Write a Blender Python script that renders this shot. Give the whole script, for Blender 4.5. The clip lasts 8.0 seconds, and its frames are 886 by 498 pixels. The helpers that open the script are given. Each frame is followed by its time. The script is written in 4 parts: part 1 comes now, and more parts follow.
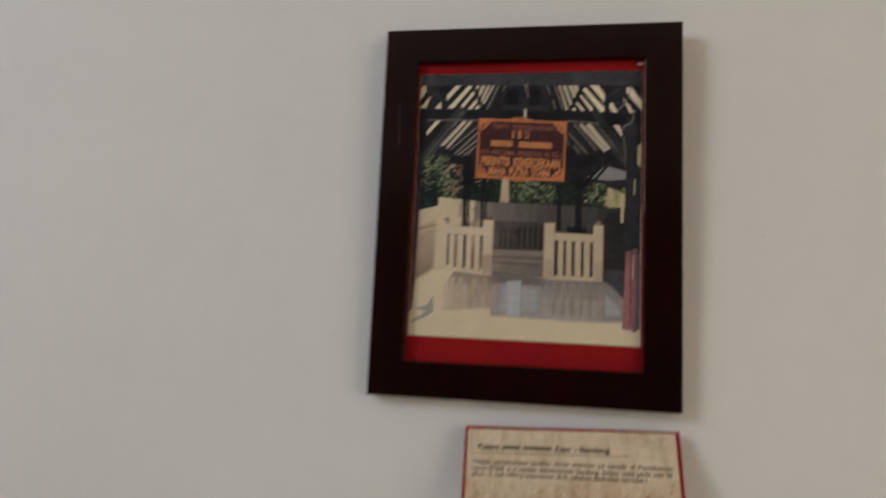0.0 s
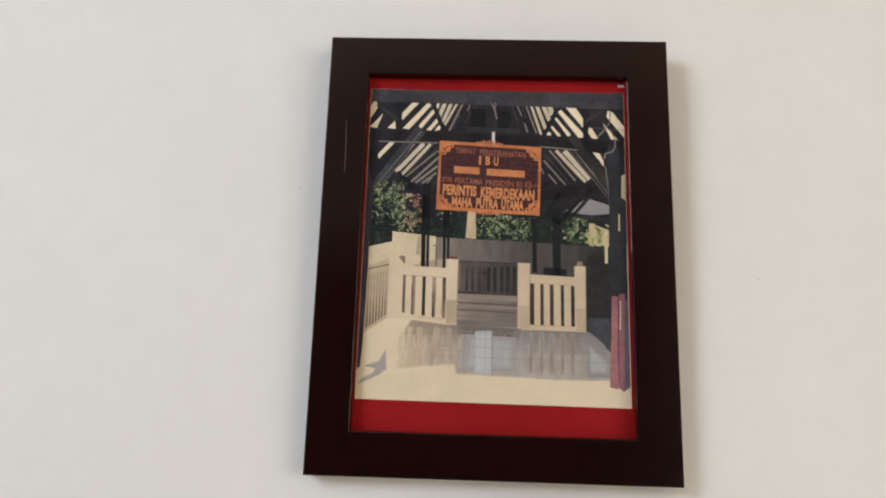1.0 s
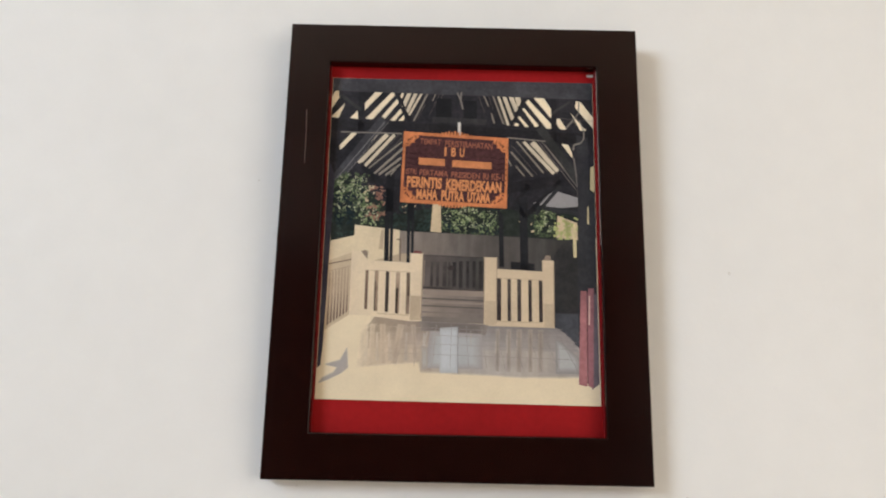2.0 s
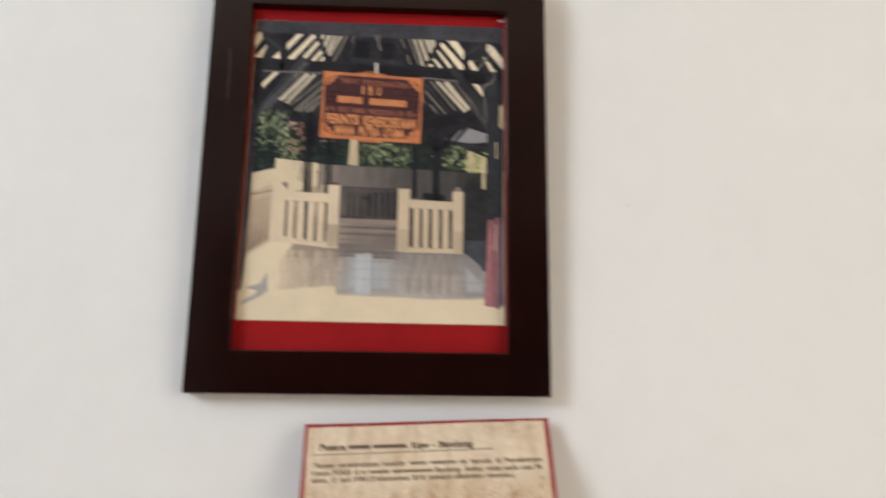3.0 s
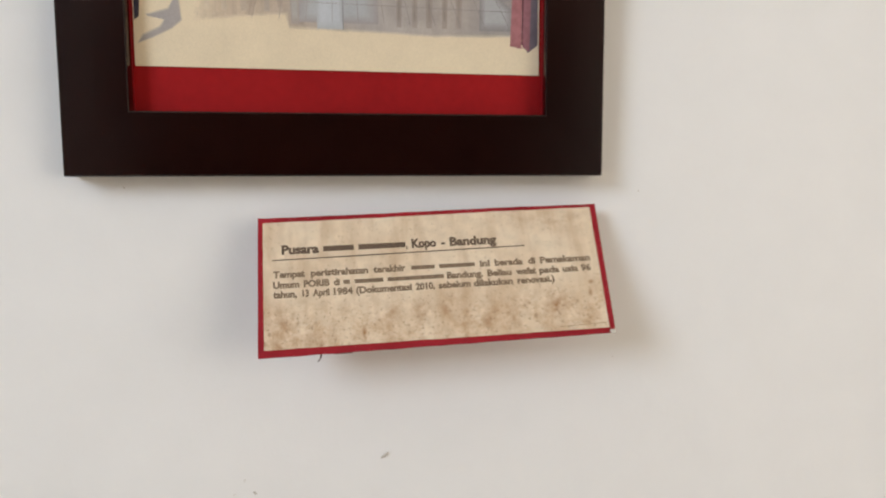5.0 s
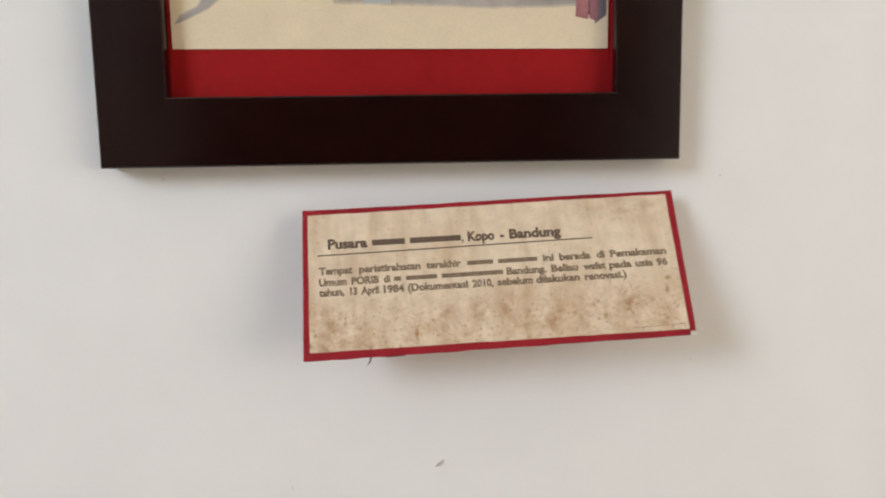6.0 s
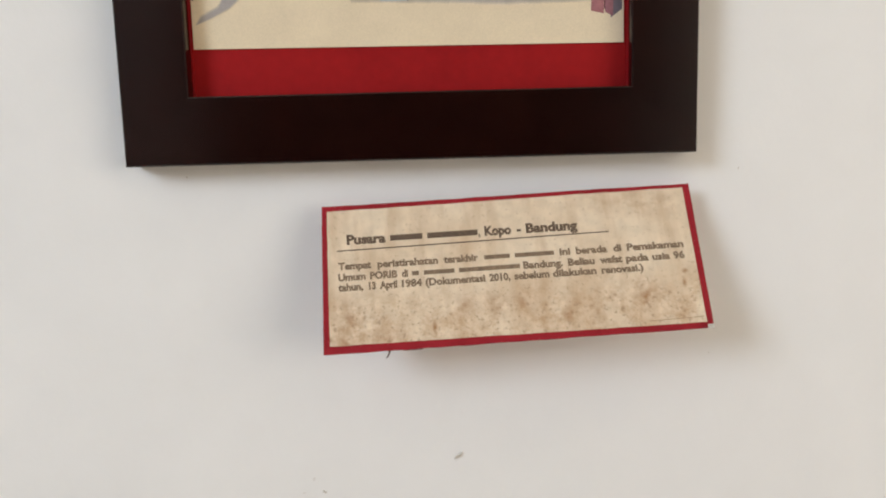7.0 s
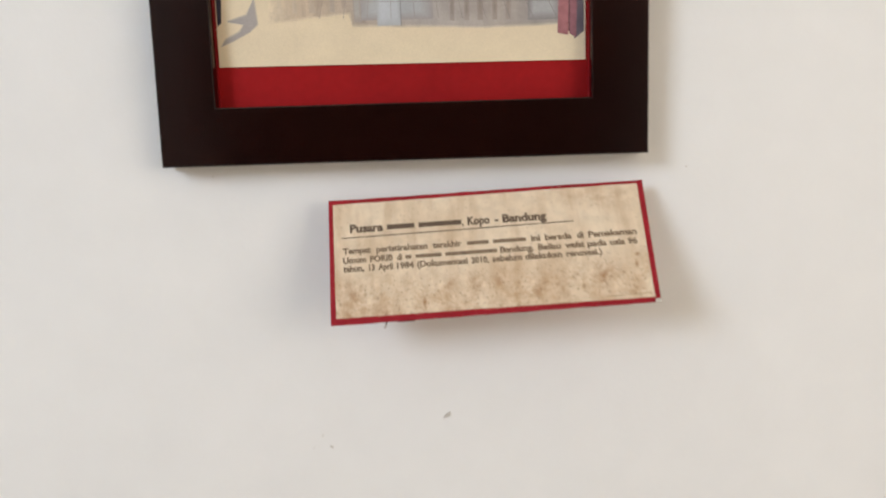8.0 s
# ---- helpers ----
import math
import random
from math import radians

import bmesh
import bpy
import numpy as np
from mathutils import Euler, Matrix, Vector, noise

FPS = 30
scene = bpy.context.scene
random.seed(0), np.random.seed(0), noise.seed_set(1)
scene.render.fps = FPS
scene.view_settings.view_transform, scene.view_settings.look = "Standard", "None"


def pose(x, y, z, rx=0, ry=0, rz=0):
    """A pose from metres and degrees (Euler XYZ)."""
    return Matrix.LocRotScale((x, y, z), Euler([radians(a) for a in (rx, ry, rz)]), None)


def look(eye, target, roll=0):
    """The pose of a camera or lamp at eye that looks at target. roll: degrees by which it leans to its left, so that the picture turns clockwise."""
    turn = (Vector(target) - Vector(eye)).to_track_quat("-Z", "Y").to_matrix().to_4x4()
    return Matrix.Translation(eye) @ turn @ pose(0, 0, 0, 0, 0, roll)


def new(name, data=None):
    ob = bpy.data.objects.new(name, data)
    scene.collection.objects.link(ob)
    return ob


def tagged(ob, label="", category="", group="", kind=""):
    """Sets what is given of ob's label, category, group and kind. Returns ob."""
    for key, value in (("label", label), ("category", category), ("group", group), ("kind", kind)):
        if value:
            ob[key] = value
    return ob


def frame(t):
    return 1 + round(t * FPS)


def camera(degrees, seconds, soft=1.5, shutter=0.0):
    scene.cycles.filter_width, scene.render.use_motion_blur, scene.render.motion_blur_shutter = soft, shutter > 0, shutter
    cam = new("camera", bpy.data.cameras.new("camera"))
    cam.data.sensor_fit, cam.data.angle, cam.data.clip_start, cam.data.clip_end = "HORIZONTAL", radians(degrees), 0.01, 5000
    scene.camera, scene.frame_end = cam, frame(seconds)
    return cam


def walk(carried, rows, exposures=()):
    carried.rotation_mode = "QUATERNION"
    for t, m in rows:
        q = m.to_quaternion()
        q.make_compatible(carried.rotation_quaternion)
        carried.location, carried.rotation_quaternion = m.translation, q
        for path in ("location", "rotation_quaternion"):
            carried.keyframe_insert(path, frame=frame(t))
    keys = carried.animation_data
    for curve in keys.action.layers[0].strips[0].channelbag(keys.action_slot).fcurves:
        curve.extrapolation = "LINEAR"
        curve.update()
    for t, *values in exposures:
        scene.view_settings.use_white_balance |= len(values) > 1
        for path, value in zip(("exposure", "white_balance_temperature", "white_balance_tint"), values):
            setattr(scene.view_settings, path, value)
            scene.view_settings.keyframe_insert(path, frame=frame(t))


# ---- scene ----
cam = camera(67.0, 8.0, soft=2.0, shutter=0.5)
PATH = [
    (0, (0.2452, -0.8736, 1.6344), (-0.0939, 1.0815, 1.8846), 2.60),
    (0.2, (0.2162, -0.8217, 1.6449), (0.0139, 1.1420, 1.9660), 2.53),
    (0.3, (0.2029, -0.8052, 1.6475), (0.0392, 1.1591, 1.9866), 2.42),
    (0.5, (0.1740, -0.7820, 1.6490), (0.0770, 1.1792, 2.0290), 2.30),
    (0.7, (0.1705, -0.7582, 1.6498), (0.0813, 1.2000, 2.0470), 1.99),
    (1, (0.1640, -0.7370, 1.6470), (0.1040, 1.2216, 2.0471), 1.70),
    (1.2, (0.1680, -0.7250, 1.6460), (0.1140, 1.2349, 2.0410), 1.60),
    (2.3, (0.1800, -0.7100, 1.6430), (0.2210, 1.2475, 2.0511), 0.80),
    (2.5, (0.1820, -0.7120, 1.6370), (0.2410, 1.2467, 2.0371), 0.60),
    (2.8, (0.2214, -0.7245, 1.5990), (0.2597, 1.2370, 1.9875), 0.61),
    (3, (0.2510, -0.7450, 1.5710), (0.3250, 1.2184, 1.9449), 0.70),
    (3.2, (0.2880, -0.7671, 1.5567), (0.4998, 1.1856, 1.9335), 0.66),
    (3.3, (0.3084, -0.7865, 1.5527), (0.5876, 1.1593, 1.9212), 0.28),
    (3.5, (0.3440, -0.8000, 1.5430), (0.6660, 1.1473, 1.8660), -0.00),
    (3.7, (0.3580, -0.7850, 1.5560), (0.7060, 1.1778, 1.7180), 0.10),
    (4, (0.3130, -0.7280, 1.5500), (0.6669, 1.2404, 1.5560), 0.10),
    (4.2, (0.2656, -0.6593, 1.5486), (0.5993, 1.3117, 1.4858), 0.43),
    (4.5, (0.2060, -0.5800, 1.5430), (0.5360, 1.3911, 1.4660), 0.10),
    (4.7, (0.2030, -0.5470, 1.5430), (0.5069, 1.4245, 1.3980), 0.00),
    (5.8, (0.2040, -0.4690, 1.5430), (0.3650, 1.5121, 1.3210), -0.90),
    (6, (0.2050, -0.4677, 1.5437), (0.3144, 1.5162, 1.3150), -1.04),
    (6.5, (0.2090, -0.4660, 1.5420), (0.2700, 1.5188, 1.3039), -1.40),
    (7, (0.2070, -0.4730, 1.5440), (0.2550, 1.5117, 1.3020), -1.60),
    (7.5, (0.2090, -0.4940, 1.5470), (0.2420, 1.4909, 1.3040), -1.70),
    (7.8, (0.2124, -0.5242, 1.5487), (0.2521, 1.4612, 1.3103), -1.87),
    (8, (0.2154, -0.5558, 1.5443), (0.2575, 1.4286, 1.2987), -1.83),
]
# The picture hangs a little out of plumb: its axes (x right, y into the wall, z up) are laid into the room by LEAN.
LEAN = pose(0, -0.022, 1.55, 1.5, 0, 0) @ pose(0, 0, -1.55)
EXPOSURES = [(0.0, -0.94, 7090, 9), (0.2, -0.55, 6830, 8), (0.5, -0.29, 6790, 8), (1.0, -0.13, 6820, 9), (2.5, -0.01, 6770, 9), (3.0, -0.05, 6740, 9), (3.5, 0.02, 6600, 9), (3.6, -0.1, 6680, 9), (3.7, -0.14, 6740, 9), (4.0, -0.18, 6800, 9), (4.2, 0.0, 6800, 9), (4.5, -0.04, 6780, 9), (6.0, -0.1, 6740, 9), (6.5, -0.07, 6750, 9), (7.5, -0.04, 6740, 8), (8.0, 0.01, 6760, 9)]
walk(cam, [(t, LEAN @ look(eye, target, roll)) for t, eye, target, roll in PATH], EXPOSURES)

# ---- light ----
world = bpy.data.worlds.new("world")
scene.world = world
world.use_nodes = True
wn = world.node_tree.nodes
sky = wn.new("ShaderNodeTexSky")
sky.sky_type, sky.sun_disc = "NISHITA", False
sky.sun_elevation, sky.sun_rotation = radians(48), radians(100)
wn["Background"].inputs["Strength"].default_value = 0.08
world.node_tree.links.new(sky.outputs["Color"], wn["Background"].inputs["Color"])


def area_lamp(name, eye, target, width, height, watts, colour):
    data = bpy.data.lights.new(name, "AREA")
    data.shape, data.size, data.size_y, data.energy, data.color = "RECTANGLE", width, height, watts, colour
    lamp = new(name, data)
    lamp.matrix_world = look(eye, target)
    return lamp


# cool daylight in the high west window, warm light in the east window
area_lamp("window_light", (-3.22, -2.9, 3.12), (0.3, -1.0, 1.8), 1.6, 1.55, 158, (0.66, 0.79, 0.99))
area_lamp("east_window_light", (2.12, -1.7, 1.78), (0.3, -1.0, 1.8), 1.5, 1.2, 24, (1.0, 0.91, 0.83))


# ---- materials ----
def srgb(r, g, b):
    return tuple(((c / 255 + 0.055) / 1.055) ** 2.4 if c > 10 else c / 255 / 12.92 for c in (r, g, b)) + (1.0,)


def material(name, colour, rough=0.5, vary=0.12, scale=40.0, bump=0.0, bump_scale=300.0, metal=0.0, second=None, second_scale=8.0, amount=0.5, spec=0.5):
    """A surface with grain (vary, at scale) and, where second is given, larger stains of that colour."""
    m = bpy.data.materials.new(name)
    m.use_nodes = True
    n, l = m.node_tree.nodes, m.node_tree.links
    b = n["Principled BSDF"]
    b.inputs["Roughness"].default_value, b.inputs["Metallic"].default_value = rough, metal
    b.inputs["Specular IOR Level"].default_value = spec
    co = n.new("ShaderNodeTexCoord")
    fine = n.new("ShaderNodeTexNoise")
    fine.inputs["Scale"].default_value, fine.inputs["Detail"].default_value = scale, 5
    l.new(co.outputs["Object"], fine.inputs["Vector"])
    grain = n.new("ShaderNodeMapRange")
    grain.inputs["From Min"].default_value, grain.inputs["From Max"].default_value = 0.3, 0.7
    grain.inputs["To Min"].default_value, grain.inputs["To Max"].default_value = 1 - vary, 1 + vary
    l.new(fine.outputs["Fac"], grain.inputs["Value"])
    base = n.new("ShaderNodeMix")
    base.data_type = "RGBA"
    base.inputs["A"].default_value = colour
    base.inputs["B"].default_value = second or colour
    base.inputs["Factor"].default_value = 0
    if second:
        large = n.new("ShaderNodeTexNoise")
        large.inputs["Scale"].default_value, large.inputs["Detail"].default_value = second_scale, 6
        l.new(co.outputs["Object"], large.inputs["Vector"])
        ramp = n.new("ShaderNodeMapRange")
        ramp.inputs["From Min"].default_value, ramp.inputs["From Max"].default_value = 0.42, 0.72
        ramp.inputs["To Max"].default_value = amount
        l.new(large.outputs["Fac"], ramp.inputs["Value"])
        l.new(ramp.outputs["Result"], base.inputs["Factor"])
    tint = n.new("ShaderNodeVectorMath")
    tint.operation = "SCALE"
    l.new(base.outputs["Result"], tint.inputs[0])
    l.new(grain.outputs["Result"], tint.inputs["Scale"])
    l.new(tint.outputs["Vector"], b.inputs["Base Color"])
    if bump:
        relief = n.new("ShaderNodeTexNoise")
        relief.inputs["Scale"].default_value, relief.inputs["Detail"].default_value = bump_scale, 4
        l.new(co.outputs["Object"], relief.inputs["Vector"])
        bn = n.new("ShaderNodeBump")
        bn.inputs["Strength"].default_value, bn.inputs["Distance"].default_value = bump, 0.001
        l.new(relief.outputs["Fac"], bn.inputs["Height"])
        l.new(bn.outputs["Normal"], b.inputs["Normal"])
    return m


PAINT = material("white_wall_paint", (0.81, 0.785, 0.75, 1), 0.75, 0.012, 25, 0.12, 160, second=(0.74, 0.715, 0.68, 1), second_scale=3.0, amount=0.35, spec=0.25)
CEILING_PAINT = material("ceiling_paint", (0.89, 0.80, 0.66, 1), 0.85, 0.03, 12, 0.1, 120)
CREAM_PAINT = material("cream_wall_paint", (0.86, 0.76, 0.61, 1), 0.75, 0.03, 12, 0.1, 120)
DARK_PAINT = material("brown_wall_paint", (0.28, 0.235, 0.195, 1), 0.7, 0.06, 12, 0.1, 120)
# near-black colour that stands in for the lack of light in the hall
HALL_PAINT = material("hall_darkness_paint", (0.07, 0.052, 0.042, 1), 0.8, 0.1, 8, 0.1, 120)
FLOOR_TILE = material("pale_floor_tile", (0.60, 0.51, 0.42, 1), 0.4, 0.15, 12, 0.05, 80)
LACQUER = material("dark_brown_lacquer", (0.0110, 0.0023, 0.0015, 1), 0.17, 0.2, 60, 0.02, 400, second=(0.0068, 0.0011, 0.0008, 1), second_scale=9, amount=0.7, spec=0.43)
RED_MAT = material("red_mount_card", srgb(151, 26, 28), 0.7, 0.06, 150, 0.1, 900, second=srgb(120, 18, 20), second_scale=11, amount=0.6, spec=0.08)
RED_CARD = material("red_card", srgb(152, 36, 44), 0.6, 0.06, 220, 0.1, 900, second=srgb(118, 26, 30), second_scale=30, amount=0.6, spec=0.12)
# pale colour that paints the highlight along the right inner edge
EDGE_HIGHLIGHT = material("painted_edge_highlight", srgb(196, 180, 170), 0.5, 0.15, 300)
SCRATCH = material("scratch", srgb(104, 82, 72), 0.6, 0.2, 500)
# red set deeper than the mount's, so shade in the rebate is in the colour
LINER_RED = material("shade_darkened_lining", srgb(126, 15, 20), 0.45, 0.08, 150, spec=0.2)
INK = material("grey_black_ink", srgb(96, 77, 60), 0.7, 0.3, 900)
FADED_INK = material("faded_ink", srgb(126, 104, 82), 0.7, 0.35, 700)
CREASE = material("crease", srgb(150, 120, 88), 0.8, 0.1, 300)
FOAM = material("foam_pad", (0.55, 0.52, 0.46, 1), 0.9, 0.1, 200)
TAPE = material("dirty_tape", srgb(104, 80, 64), 0.6, 0.2, 400)
CHIP_EDGE = material("bare_plaster", srgb(194, 185, 174), 0.9, 0.2, 500)
FAINT = material("grey_scuff", srgb(219, 214, 207), 0.9, 0.1, 500)
SPECK = material("dark_speck", srgb(194, 186, 174), 0.9, 0.2, 500)


def paper_material():
    """Yellowed paper: brown foxing, finer specks, and stains that run down it."""
    m = material("yellowed_paper", srgb(223, 203, 176), 0.75, 0.07, 120, 0.15, 700, second=srgb(194, 164, 130), second_scale=26, amount=0.5)
    n, l = m.node_tree.nodes, m.node_tree.links
    b = n["Principled BSDF"]
    old = b.inputs["Base Color"].links[0].from_socket
    co = n.new("ShaderNodeTexCoord")
    streak = n.new("ShaderNodeMapping")
    streak.inputs["Scale"].default_value = (75, 14, 14)
    l.new(co.outputs["Object"], streak.inputs["Vector"])
    runs = n.new("ShaderNodeTexNoise")
    runs.inputs["Scale"].default_value, runs.inputs["Detail"].default_value = 1.0, 7
    l.new(streak.outputs["Vector"], runs.inputs["Vector"])
    specks = n.new("ShaderNodeTexNoise")
    specks.inputs["Scale"].default_value, specks.inputs["Detail"].default_value = 380, 7
    l.new(co.outputs["Object"], specks.inputs["Vector"])
    blot = n.new("ShaderNodeTexNoise")
    blot.inputs["Scale"].default_value, blot.inputs["Detail"].default_value, blot.inputs["Roughness"].default_value = 68, 9, 0.75
    l.new(co.outputs["Object"], blot.inputs["Vector"])
    axes = n.new("ShaderNodeSeparateXYZ")
    l.new(co.outputs["Object"], axes.inputs["Vector"])
    wet = n.new("ShaderNodeMapRange")
    wet.inputs["From Min"].default_value, wet.inputs["From Max"].default_value = -0.004, -0.03
    l.new(axes.outputs["Y"], wet.inputs["Value"])
    for noise_node, low, high, most, colour, damp in ((runs, 0.48, 0.7, 0.5, srgb(182, 148, 112), False), (blot, 0.45, 0.67, 0.7, srgb(172, 128, 82), True), (specks, 0.60, 0.74, 0.36, srgb(150, 118, 90), False), (specks, 0.55, 0.70, 0.38, srgb(138, 102, 70), True)):
        fac = n.new("ShaderNodeMapRange")
        fac.inputs["From Min"].default_value, fac.inputs["From Max"].default_value, fac.inputs["To Max"].default_value = low, high, most
        l.new(noise_node.outputs["Fac"], fac.inputs["Value"])
        if damp:
            both = n.new("ShaderNodeMath")
            both.operation = "MULTIPLY"
            l.new(fac.outputs["Result"], both.inputs[0])
            l.new(wet.outputs["Result"], both.inputs[1])
            fac = both
        mix = n.new("ShaderNodeMix")
        mix.data_type = "RGBA"
        mix.inputs["B"].default_value = colour
        l.new(fac.outputs[0], mix.inputs["Factor"])
        l.new(old, mix.inputs["A"])
        old = mix.outputs["Result"]
    ragged = n.new("ShaderNodeTexNoise")
    ragged.inputs["Scale"].default_value, ragged.inputs["Detail"].default_value = 150, 8
    l.new(co.outputs["Object"], ragged.inputs["Vector"])
    torn = n.new("ShaderNodeMapRange")
    torn.inputs["From Min"].default_value, torn.inputs["From Max"].default_value = 0.36, 0.62
    l.new(ragged.outputs["Fac"], torn.inputs["Value"])
    for x, y, wide, high, most in BLOTS:
        away = n.new("ShaderNodeMapping")
        away.inputs["Location"].default_value = (-x / wide, -y / high, 0)
        away.inputs["Scale"].default_value = (1000 / wide, 1000 / high, 0)
        l.new(co.outputs["Object"], away.inputs["Vector"])
        reach = n.new("ShaderNodeVectorMath")
        reach.operation = "LENGTH"
        l.new(away.outputs["Vector"], reach.inputs[0])
        near = n.new("ShaderNodeMapRange")
        near.inputs["From Min"].default_value, near.inputs["From Max"].default_value, near.inputs["To Max"].default_value = 1.25, 0.1, min(1.0, 1.15 * most)
        l.new(reach.outputs["Value"], near.inputs["Value"])
        both = n.new("ShaderNodeMath")
        both.operation = "MULTIPLY"
        l.new(near.outputs["Result"], both.inputs[0])
        l.new(torn.outputs["Result"], both.inputs[1])
        mix = n.new("ShaderNodeMix")
        mix.data_type = "RGBA"
        mix.inputs["B"].default_value = srgb(156, 109, 64)
        l.new(both.outputs["Value"], mix.inputs["Factor"])
        l.new(old, mix.inputs["A"])
        old = mix.outputs["Result"]
    l.new(old, b.inputs["Base Color"])
    return m


# single stains on the paper: centre, half width, half height in millimetres from its middle, strength
BLOTS = ((87.8, -27, 9, 13, 0.75), (33, -37, 3.5, 11, 0.6), (53, -36, 8, 8, 0.6), (-14, -27, 9, 11, 0.5), (5, -25, 11, 10, 0.4), (68, -26, 5, 10, 0.45), (-115, -30, 11, 17, 0.55), (-94, -43, 14, 6, 0.55), (-78, -36, 7, 6, 0.4), (-36, -25, 11, 9, 0.4), (102, 40, 26, 11, 0.3), (66, 42, 30, 8, 0.22), (-57, -40, 1.6, 6, 0.9), (-120, -45, 8, 4, 0.6), (118, -12, 2.5, 2, 0.9), (116, -20, 1.5, 4, 0.7))
PAPER = paper_material()
PRINT = {}


def tone(r, g, b):
    """The faded print: lifted blacks with a cool cast, pinkish lights."""
    light = (r + g + b) / 3
    gain = 1.22 if light < 45 else 1.22 - 0.22 * (light - 45) / 35 if light < 80 else 1.0 if light < 180 else 1 + 0.045 * min(1.0, (light - 180) / 20)
    return [min(240, int(c * gain * k)) for c, k in ((r, 1.0), (g, 1.0 if light < 60 else 0.99), (b, 0.95 if light < 60 else 1.0))]


def mottled(m, low, high, size, grain):
    """Uneven density of a print: soft cloudy patches, and its grain."""
    n, l = m.node_tree.nodes, m.node_tree.links
    b = n["Principled BSDF"]
    old = b.inputs["Base Color"].links[0].from_socket
    co = [x for x in n if x.type == "TEX_COORD"][0]
    for scale, detail, least, most in ((size, 3, low, high), (1100, 2, 1 - grain, 1 + grain)):
        cloud = n.new("ShaderNodeTexNoise")
        cloud.inputs["Scale"].default_value, cloud.inputs["Detail"].default_value = scale, detail
        l.new(co.outputs["Object"], cloud.inputs["Vector"])
        span = n.new("ShaderNodeMapRange")
        span.inputs["From Min"].default_value, span.inputs["From Max"].default_value = 0.3, 0.7
        span.inputs["To Min"].default_value, span.inputs["To Max"].default_value = least, most
        l.new(cloud.outputs["Fac"], span.inputs["Value"])
        scaled = n.new("ShaderNodeVectorMath")
        scaled.operation = "SCALE"
        l.new(old, scaled.inputs[0])
        l.new(span.outputs["Result"], scaled.inputs["Scale"])
        old = scaled.outputs["Vector"]
    l.new(old, b.inputs["Base Color"])
    return m


def ink(r, g, b, vary=0.1, scale=90):
    """A colour of the photographic print."""
    key = (r, g, b)
    if key not in PRINT:
        r, g, b = tone(r, g, b)
        dark = r + g + b < 260
        made = material("print_ink", srgb(r, g, b), 0.5, vary * (0.8 if dark else 0.45), 240, spec=0.12, second=srgb(int(r * 0.84), int(g * 0.83), int(b * 0.84)), second_scale=scale * 0.6, amount=min(1.0, 5 * vary))
        PRINT[key] = mottled(made, 0.8 if dark else 0.965, 1.28 if dark else 1.025, 42, 0.15 if dark else 0.05)
    return PRINT[key]


def graded(keep, stops, across, along, low, high):
    """Print colours that pass into one another along the sheet (stops in millimetres), with upright streaks; keep draws them to the paper's cream."""
    m = material("print_grade", (1, 1, 1, 1), 0.55, 0.03, 200, spec=0.1)
    n, l = m.node_tree.nodes, m.node_tree.links
    tint = [x for x in n if x.type == "VECT_MATH"][0]
    co = [x for x in n if x.type == "TEX_COORD"][0]
    axes = n.new("ShaderNodeSeparateXYZ")
    l.new(co.outputs["Object"], axes.inputs["Vector"])
    place = n.new("ShaderNodeMapRange")
    place.inputs["From Min"].default_value, place.inputs["From Max"].default_value = 0.0495 - 0.2, 0.0495 + 0.101
    l.new(axes.outputs["X"], place.inputs["Value"])
    ramp = n.new("ShaderNodeValToRGB")
    while len(ramp.color_ramp.elements) < len(stops):
        ramp.color_ramp.elements.new(0.5)
    for e, (x, colour) in zip(ramp.color_ramp.elements, stops):
        e.position = x / 301
        e.color = srgb(*tone(*[int(p + (c - p) * keep) for p, c in zip((216, 201, 171), colour)]))
    l.new(place.outputs["Result"], ramp.inputs["Fac"])
    stretch = n.new("ShaderNodeMapping")
    stretch.inputs["Scale"].default_value = (across, 1, along)
    l.new(co.outputs["Object"], stretch.inputs["Vector"])
    runs = n.new("ShaderNodeTexNoise")
    runs.inputs["Scale"].default_value, runs.inputs["Detail"].default_value = 1.0, 3
    l.new(stretch.outputs["Vector"], runs.inputs["Vector"])
    grey = n.new("ShaderNodeMapRange")
    grey.inputs["From Min"].default_value, grey.inputs["From Max"].default_value = 0.32, 0.68
    grey.inputs["To Min"].default_value, grey.inputs["To Max"].default_value = low, high
    l.new(runs.outputs["Fac"], grey.inputs["Value"])
    streaks = n.new("ShaderNodeVectorMath")
    streaks.operation = "SCALE"
    l.new(ramp.outputs["Color"], streaks.inputs[0])
    l.new(grey.outputs["Result"], streaks.inputs["Scale"])
    l.new(streaks.outputs["Vector"], tint.inputs[0])
    return mottled(m, 0.9, 1.1, 48, 0.06)


# ---- building ----
def link(name, bm, mat, parent=None, label="", basis=None):
    me = bpy.data.meshes.new(name)
    bm.to_mesh(me)
    bm.free()
    me.materials.append(mat)
    ob = new(name, me)
    if parent:
        ob.parent = parent
    if basis:
        ob.matrix_basis = basis
    if label:
        tagged(ob, label)
    return ob


def part(name, bm, mat, parent, label=""):
    return link(name, bm, mat, parent, label)


def box(bm, a, b):
    vs = [bm.verts.new((x, y, z)) for x in (a[0], b[0]) for y in (a[1], b[1]) for z in (a[2], b[2])]
    for f in ((0, 1, 3, 2), (4, 6, 7, 5), (0, 4, 5, 1), (2, 3, 7, 6), (0, 2, 6, 4), (1, 5, 7, 3)):
        bm.faces.new([vs[i] for i in f])
    return bm


